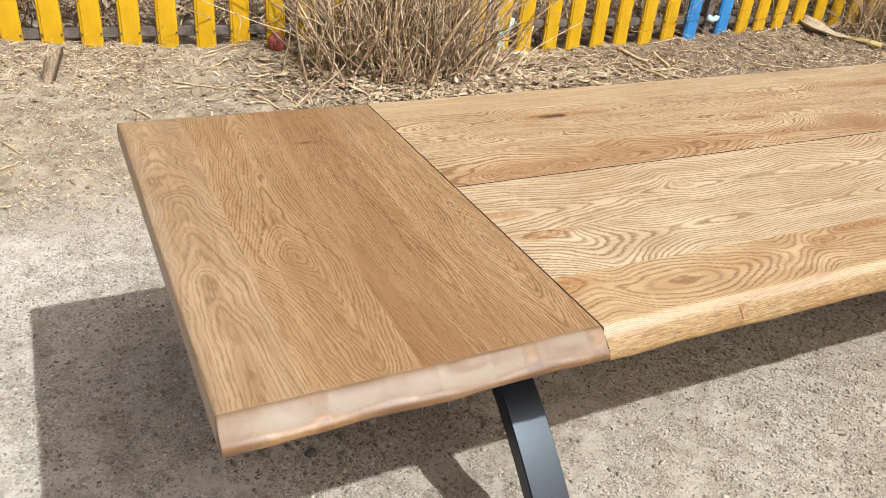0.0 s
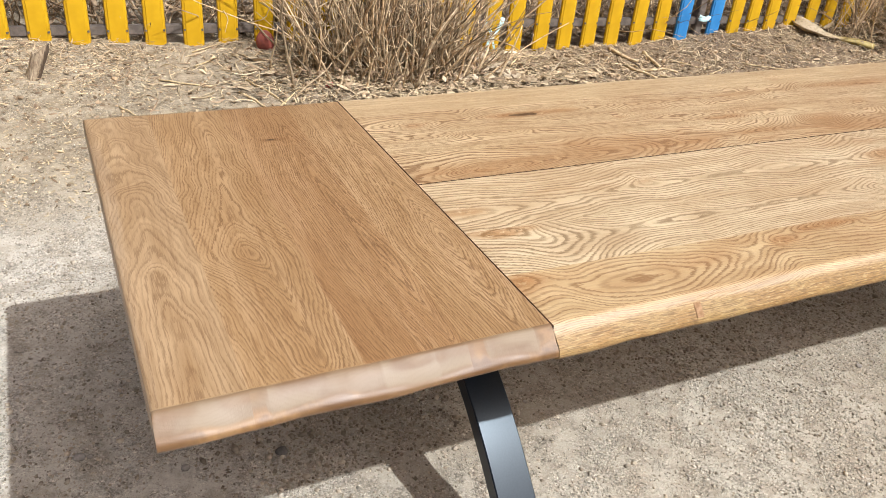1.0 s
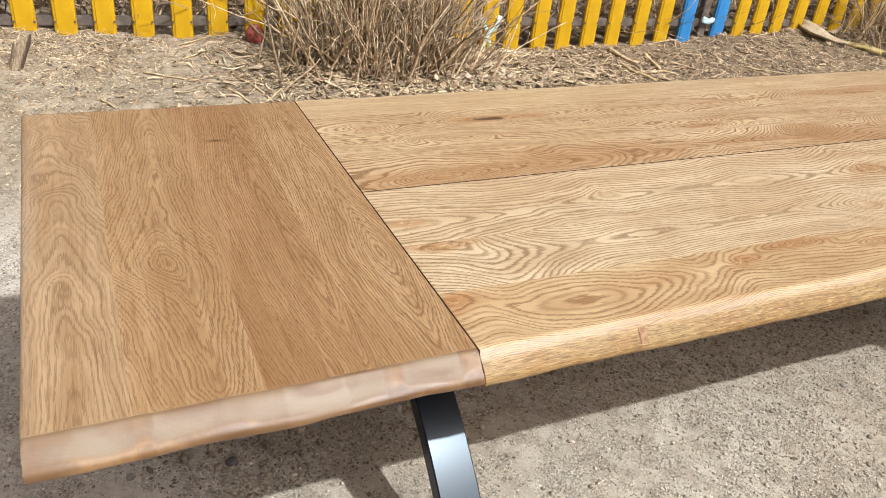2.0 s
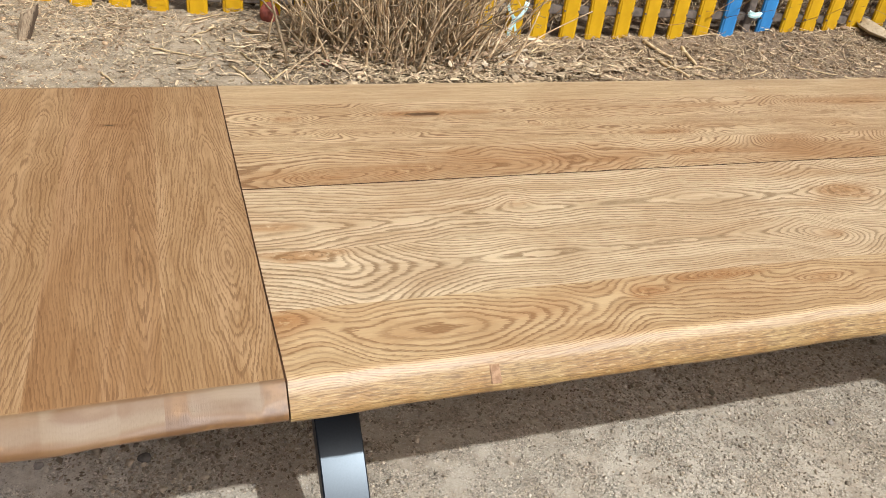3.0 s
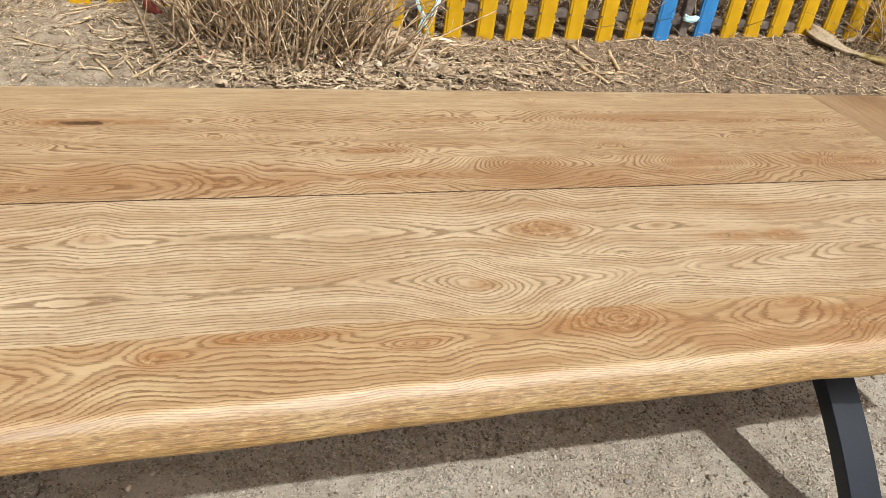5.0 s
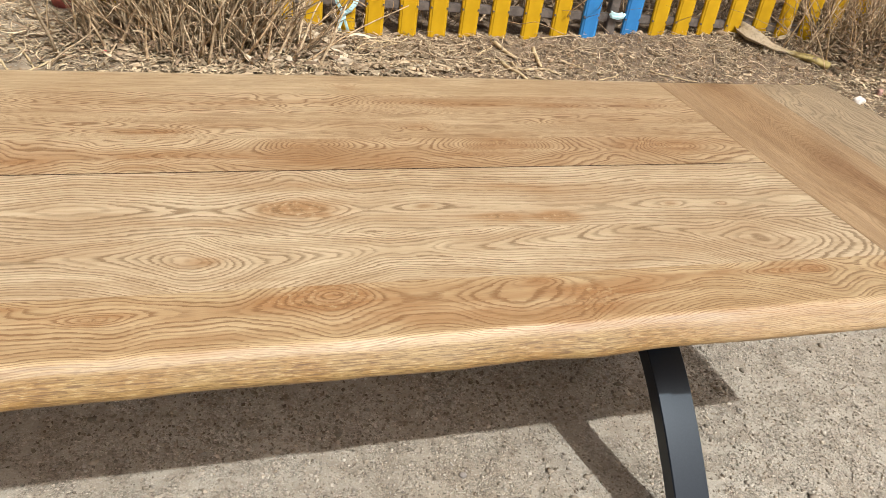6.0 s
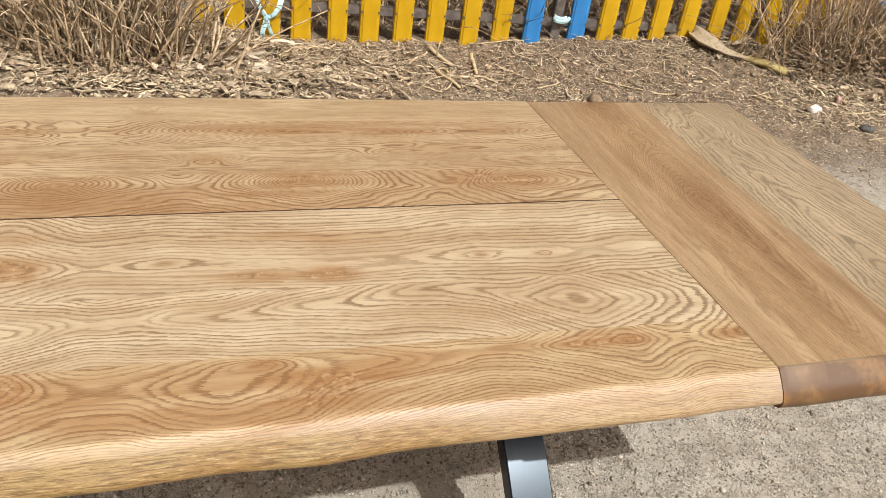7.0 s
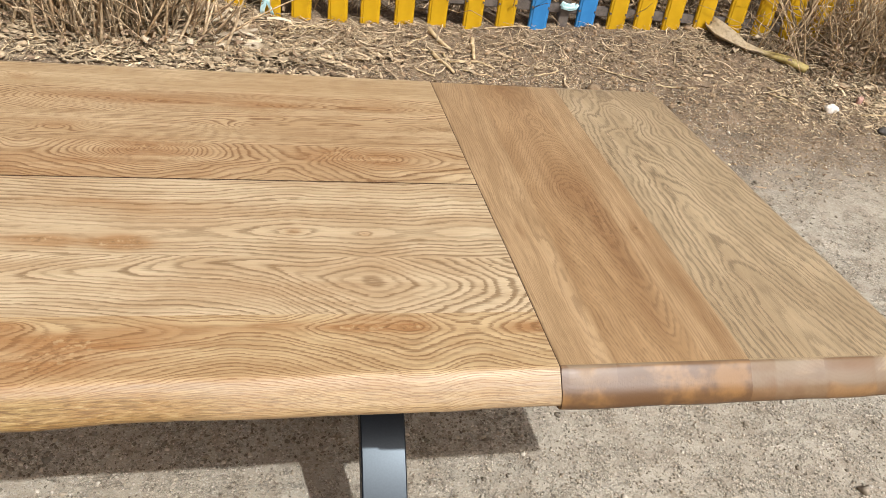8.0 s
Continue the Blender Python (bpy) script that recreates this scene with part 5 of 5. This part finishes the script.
def lump(name, label, category, x, y, sx, sy, sz, material, rough=0.15, sink=0.25, tilt=(0, 0, 0), seed=3):
    """A rounded lump (stone, scrap) resting in the ground."""
    v, f = ico(3)
    r = 1 + rough * vnoise(v[:, 0] * 1.7 + seed, v[:, 1] * 1.7 + v[:, 2] * 1.3, seed) + 0.4 * rough * vnoise(v[:, 0] * 5 + seed, v[:, 2] * 5 + v[:, 1] * 3, seed + 1)
    ob = new(name, bulk(name, v * r[:, None] * (sx, sy, sz), f, material, True))
    ob.matrix_basis = pose(x, y, float(ground_z(x, y)) + sz * (1 - 2 * sink), *tilt)
    return tagged(ob, label, category)


STONE = speckled("grey_stone", (0.30, 0.27, 0.24), (0.20, 0.18, 0.16), 60)
STONE_DARK = speckled("dark_stone", (0.06, 0.055, 0.05), (0.11, 0.10, 0.09), 60)
BRICK_RED = speckled("faded_red_clay", (0.27, 0.075, 0.055), (0.20, 0.06, 0.05), 40, 0.6)
PINK = speckled("pink_wrapper", (0.65, 0.10, 0.12), (0.55, 0.12, 0.13), 60, 0.5)
WHITE = speckled("white_shell", (0.78, 0.74, 0.68), (0.62, 0.58, 0.52), 40, 0.7)
lump("stone", "light grey stone on the shaded ground", "stone", -0.633, 0.329, 0.014, 0.011, 0.009, STONE, seed=4)
lump("stone", "small light grey stone on the shaded ground", "stone", -0.612, 0.327, 0.007, 0.006, 0.005, STONE, seed=5)
lump("stone", "dark grey stone under the table", "stone", -0.209, 0.189, 0.014, 0.012, 0.011, STONE_DARK, seed=6)
lump("stone", "small grey stone under the table", "stone", -0.42, 0.22, 0.010, 0.009, 0.006, STONE, seed=7)
lump("stone", "small grey stone on the lit ground", "stone", 1.484, -0.045, 0.009, 0.008, 0.006, STONE, seed=8)
lump("stone", "dark rounded stone at the edge of the bank", "stone", 4.475, 1.755, 0.042, 0.027, 0.020, STONE_DARK, seed=9)
lump("clay_lump", "rounded faded red clay lump leaning on the fence", "lump", 0.385, 2.70, 0.046, 0.028, 0.056, BRICK_RED, 0.08, 0.2, (0, -18, 0), seed=10)
lump("wrapper_scrap", "crumpled bright pink wrapper scrap on the soil", "scrap", 0.585, 2.27, 0.020, 0.014, 0.012, PINK, 0.5, 0.2, seed=11)
lump("shell_scrap", "broken white shell scrap on the bank", "scrap", 4.288, 1.935, 0.038, 0.026, 0.024, WHITE, 0.35, 0.15, seed=12)


def stake():
    """The broken stump of a stake, split and weathered."""
    bm = bmesh.new()
    rows = []
    for k in range(9):
        t = k / 8
        ring = []
        for q in range(10):
            w = 6.2832 * q / 10
            r = 0.021 * (1.0 + 0.22 * t) * (1 + 0.22 * math.sin(3 * w + 1) + 0.10 * noise.noise(Vector((w * 2, t * 3, 1))))
            top = 0.135 * t + (0.03 * noise.noise(Vector((math.cos(w) * 2, math.sin(w) * 2, 4))) + 0.018 * math.cos(w) if k == 8 else 0)
            ring.append(bm.verts.new((r * math.cos(w) * 1.25 + 0.052 * t, r * math.sin(w), 1.08 * top - 0.02)))
        rows.append(ring)
    for a, b in zip(rows, rows[1:]):
        for q in range(10):
            bm.faces.new((a[q], a[(q + 1) % 10], b[(q + 1) % 10], b[q]))
    bm.faces.new(rows[-1])
    bm.faces.new(rows[0][::-1])
    me = bpy.data.meshes.new("stake")
    bm.to_mesh(me)
    bm.free()
    n = Nodes("weathered_wood")
    sep = n.add("SeparateXYZ")
    n.link(n.coords(), sep.inputs[0])
    stretched = n.vmath("MULTIPLY", n.coords(), (1.0, 1.0, 0.18))
    fibre = n.noise(stretched, 140, 4, 0.6)
    c = n.mix(n.ramp(fibre, 0.35, 0.65), (0.24, 0.175, 0.115), (0.47, 0.375, 0.26))
    side = n.math("ADD", n.math("MULTIPLY_ADD", sep.outputs[2], -0.40, sep.outputs[0]), n.math("MULTIPLY", fibre, 0.03))
    c = n.mix(n.ramp(side, 0.034, 0.044), c, (0.085, 0.058, 0.038))
    me.materials.append(n.done(c, 0.9, bump=fibre, strength=0.9, distance=0.003))
    ob = new("stake", me)
    ob.matrix_basis = pose(-0.668, 2.475, float(ground_z(-0.668, 2.475)))
    tagged(ob, "split weathered wooden stake stump in the soil", "stake")


stake()


def husk():
    """A dried palm-like leaf sheath: an open scoop that narrows to a blunt stalk."""
    line = [(3.925, 2.64), (3.918, 2.567), (3.942, 2.515), (3.988, 2.456), (4.055, 2.420), (4.125, 2.402), (4.174, 2.387), (4.259, 2.333), (4.325, 2.250)]
    wide = [0.014, 0.036, 0.046, 0.042, 0.027, 0.016, 0.014, 0.022, 0.021]
    cup = [0.9, 0.8, 0.7, 0.6, 0.5, 0.4, -0.6, -0.9, -0.9]
    last = len(line) - 1
    verts, faces = [], []
    for k, (x, y) in enumerate(line):
        x2, y2 = line[min(k + 1, last)]
        x1, y1 = line[max(k - 1, 0)]
        d = Vector((x2 - x1, y2 - y1, 0)).normalized()
        side = Vector((-d.y, d.x, 0))
        base = Vector((x, y, float(ground_z(x, y)) + 0.030 + 0.008 * math.sin(k)))
        for skin in (0.0, -0.006 if k < 6 else -0.018):
            for q in range(7):
                v = -1 + q / 3
                verts.append(base + side * (v * wide[k]) + Vector((0, 0, (v * v - 0.5 + 0.55 * v * (k < 6)) * wide[k] * abs(cup[k]) * (1 if k < 6 else -1) + 0.012 * (k < 6) + skin + 0.002 * math.sin(5 * q + k))))
    m = 14
    for k in range(last):
        for q in range(6):
            a = k * m + q
            faces += [(a, a + 1, a + m + 1, a + m), (a + 7, a + m + 7, a + m + 8, a + 8)]
        for a, b in ((0, 7), (6, 13)):
            f = (k * m + a, k * m + m + a, k * m + m + b, k * m + b)
            faces.append(f if a == 0 else f[::-1])
    for k in (0, last):
        for q in range(6):
            f = (k * m + q, k * m + q + 7, k * m + q + 8, k * m + q + 1)
            faces.append(f if k == 0 else f[::-1])
    n = Nodes("dry_sheath")
    sep = n.add("SeparateXYZ")
    n.link(n.coords(), sep.inputs[0])
    grain = n.noise(n.coords(), 70, 3)
    c = n.mix(n.ramp(sep.outputs[0], 4.10, 4.20), (0.42, 0.33, 0.21), (0.40, 0.31, 0.10))
    c = n.mix(n.ramp(grain, 0.45, 0.7, 0.0, 0.6), c, (0.20, 0.145, 0.07))
    mat = n.done(c, 0.6, bump=grain, strength=0.5)
    ob = new("leaf_sheath", mesh_from("leaf_sheath", verts, faces, mat, True))
    tagged(ob, "curled dry leaf sheath with a yellow-green stalk on the bank", "leaf")


husk()


def ribbon(name, label, at, loops):
    """Strips of pale cloth tied round the fence."""
    tie = new(name)
    tie.matrix_basis = pose(*at)
    tagged(tie, label, "ribbon")
    for pts, w in loops:
        p = [Vector(q) for q in pts]
        verts, faces = [], []
        for k, q in enumerate(p):
            d = (p[min(k + 1, len(p) - 1)] - p[max(k - 1, 0)]).normalized()
            side = d.cross(Vector((0, -1, 0)))
            side = side.normalized() if side.length > 0.1 else Vector((1, 0, 0))
            for s, dy in ((-1, 0.0), (-0.3, -0.004), (0.35, 0.001), (1, -0.003)):
                verts.append(q + side * (s * w * rng.uniform(0.8, 1.1)) + Vector((0, dy - 0.001, 0)))
            for s, dy in ((-1, 0.0), (-0.3, -0.004), (0.35, 0.001), (1, -0.003)):
                verts.append(verts[-4] + Vector((0, 0.0015, 0)))
        m = len(p) - 1
        for k in range(m):
            a = k * 8
            for q in range(3):
                faces += [(a + q, a + q + 1, a + q + 9, a + q + 8), (a + q + 4, a + q + 12, a + q + 13, a + q + 5)]
            faces += [(a, a + 8, a + 12, a + 4), (a + 3, a + 7, a + 15, a + 11)]
        faces += [(0, 4, 5, 1), (1, 5, 6, 2), (2, 6, 7, 3)]
        faces += [(m * 8 + q, m * 8 + q + 1, m * 8 + q + 5, m * 8 + q + 4) for q in range(3)]
        o = new("strip", mesh_from("strip", verts, faces, CLOTH, True))
        o.parent = tie


CLOTH = speckled("pale_cyan_cloth", (0.42, 0.66, 0.68), (0.55, 0.74, 0.74), 70, 0.8, 0.5, 0.1)
fx = 1.63
ribbon("cloth_ribbon", "pale cyan cloth strip knotted round a slat", (fx, fence_y(fx) - 0.012, 0), [
    ([(-0.012, 0.0, 0.315), (0.0, -0.004, 0.285), (0.02, -0.008, 0.255), (0.034, -0.010, 0.235)], 0.009),
    ([(0.10, 0.0, 0.325), (0.090, -0.004, 0.285), (0.065, -0.008, 0.250), (0.034, -0.010, 0.232)], 0.013),
    ([(0.034, -0.012, 0.238), (0.020, -0.016, 0.20), (0.012, -0.014, 0.165), (0.016, -0.012, 0.140)], 0.012),
    ([(0.034, -0.012, 0.238), (0.040, -0.016, 0.20), (0.052, -0.014, 0.17), (0.060, -0.012, 0.145)], 0.008),
    ([(0.022, -0.014, 0.243), (0.034, -0.018, 0.236), (0.046, -0.014, 0.228)], 0.014)])
fx = 3.11
ribbon("cloth_ribbon", "pale cloth strip wrapped round a fence post", (fx, fence_y(fx) - 0.016, 0), [
    ([(-0.012, 0.0, 0.318), (0.01, -0.004, 0.308), (0.035, -0.006, 0.306), (0.062, -0.004, 0.312)], 0.014),
    ([(-0.008, 0.0, 0.300), (0.012, -0.006, 0.296), (0.036, -0.008, 0.294), (0.066, -0.004, 0.300), (0.078, 0.0, 0.318)], 0.009)])


def bract(name, label, x, y, length, width, curl, turn, material):
    """A dry leaf bract: a long pointed blade, cupped across and curled along, with thickness."""
    verts, faces, n, m = [], [], 9, 7
    for skin in (0.0, -0.0018):
        for k in range(n):
            t = k / (n - 1)
            w = width * (math.sin(math.pi * min(1, 0.12 + 0.88 * t)) ** 0.7 + 0.03)
            for q in range(m):
                v = -1 + 2 * q / (m - 1)
                verts.append(Vector(((t - 0.5) * length, v * w + 0.1 * width * math.sin(5 * t + v), skin + 0.012 + curl * length * (t - 0.45) ** 2 + 0.7 * w * v * v + 0.004 * math.sin(9 * t + 4 * v))))
    top = grid_faces(n, m)
    faces = [tuple(f) for f in top] + [tuple(i + n * m for i in f)[::-1] for f in top]
    rim = [q for q in range(m)] + [k * m + m - 1 for k in range(1, n)] + [(n - 1) * m + q for q in range(m - 2, -1, -1)] + [k * m for k in range(n - 2, 0, -1)]
    faces += [(a, b, b + n * m, a + n * m) for a, b in zip(rim, rim[1:] + rim[:1])]
    ob = new(name, mesh_from(name, verts, faces, material, True))
    ob.matrix_basis = pose(x, y, float(ground_z(x, y)) + 0.004, rng.normal(0, 12), rng.normal(-6, 8), turn)
    tagged(ob, label, "leaf", group="dry leaves on the bank")


DRY_LEAF = speckled("dry_leaf", (0.55, 0.44, 0.30), (0.40, 0.30, 0.19), 25, 0.75, 0.5, 0.15)
for x, y, length, width, curl, turn in ((1.36, 2.40, 0.19, 0.030, 0.5, 8), (1.02, 2.30, 0.13, 0.020, 0.7, 70), (1.12, 2.33, 0.12, 0.018, 0.8, 110), (1.22, 2.36, 0.14, 0.020, 0.6, 40), (1.52, 2.38, 0.13, 0.022, 0.4, -15), (0.90, 2.28, 0.10, 0.015, 0.6, 100), (0.36, 2.42, 0.10, 0.012, 0.4, 10), (0.30, 2.55, 0.12, 0.013, 0.4, -30), (1.27, 2.28, 0.13, 0.020, 0.4, -20), (1.46, 2.30, 0.10, 0.017, 0.6, 35), (1.10, 2.22, 0.12, 0.016, 0.3, 65), (1.60, 2.20, 0.11, 0.014, 0.4, -8),
                                        (1.75, 2.33, 0.09, 0.014, 0.6, 20), (2.02, 2.28, 0.12, 0.013, 0.3, -35), (1.36, 2.18, 0.10, 0.014, 0.5, 12), (0.95, 2.20, 0.10, 0.013, 0.4, 80), (4.60, 2.10, 0.10, 0.018, 0.5, 15),
                                        (4.46, 2.12, 0.09, 0.015, 0.5, -30), (4.72, 2.02, 0.08, 0.014, 0.6, 50), (4.02, 2.44, 0.12, 0.015, 0.3, 50), (4.22, 2.55, 0.12, 0.018, 0.5, 20), (4.36, 2.46, 0.10, 0.018, 0.6, -25)):
    bract("dry_leaf", "long curled straw-coloured dry leaf on the bank", x, y, length, width, curl, turn, DRY_LEAF)


def tangle():
    """A loose knot of pale shredded fibres."""
    heap = Heap()
    for k in range(46):
        cx, cy, r = 1.88 + rng.normal(0, 0.035), 2.31 + rng.normal(0, 0.022), rng.uniform(0.015, 0.05)
        a0, sweep, flat = rng.uniform(0, 6.28), rng.uniform(2.0, 6.0), rng.uniform(0.35, 0.8)
        pts = []
        for q in range(12):
            a = a0 + sweep * q / 11
            x, y = cx + r * math.cos(a) * (1 + 0.1 * q / 11), cy + flat * r * math.sin(a)
            pts.append(Vector((x, y, float(ground_z(x, y)) + 0.006 + 0.014 * (1 + math.sin(a * 1.3 + k)))))
        heap.add(*tube(pts, [rng.uniform(0.0008, 0.0017)] * 12, 4))
    tagged(new("fibre_tangle", heap.mesh("fibre_tangle", CHAFF, True)), "loose tangle of pale shredded plant fibres", "fibres")


tangle()
lump("wrapper_scrap", "small dull pink scrap beside the white shell", "scrap", 4.49, 2.01, 0.016, 0.012, 0.020, speckled("dull_pink_scrap", (0.45, 0.27, 0.22), (0.36, 0.22, 0.18), 60), 0.4, 0.15, seed=14)
for x, y, sx, sy, turn in ((-0.595, 1.865, 0.017, 0.007, -40), (-0.565, 1.915, 0.013, 0.006, -5), (-0.645, 2.13, 0.012, 0.007, -30), (-0.49, 1.91, 0.010, 0.006, 20), (3.98, 2.11, 0.018, 0.007, 60), (4.42, 1.81, 0.026, 0.009, 10), (0.62, 2.20, 0.014, 0.006, 15)):
    lump("wood_chip", "flat pale wood chip on the bank", "chip", x, y, sx, sy, 0.004, CHAFF, 0.3, 0.1, (4, -5, turn), seed=int(100 * abs(x)))
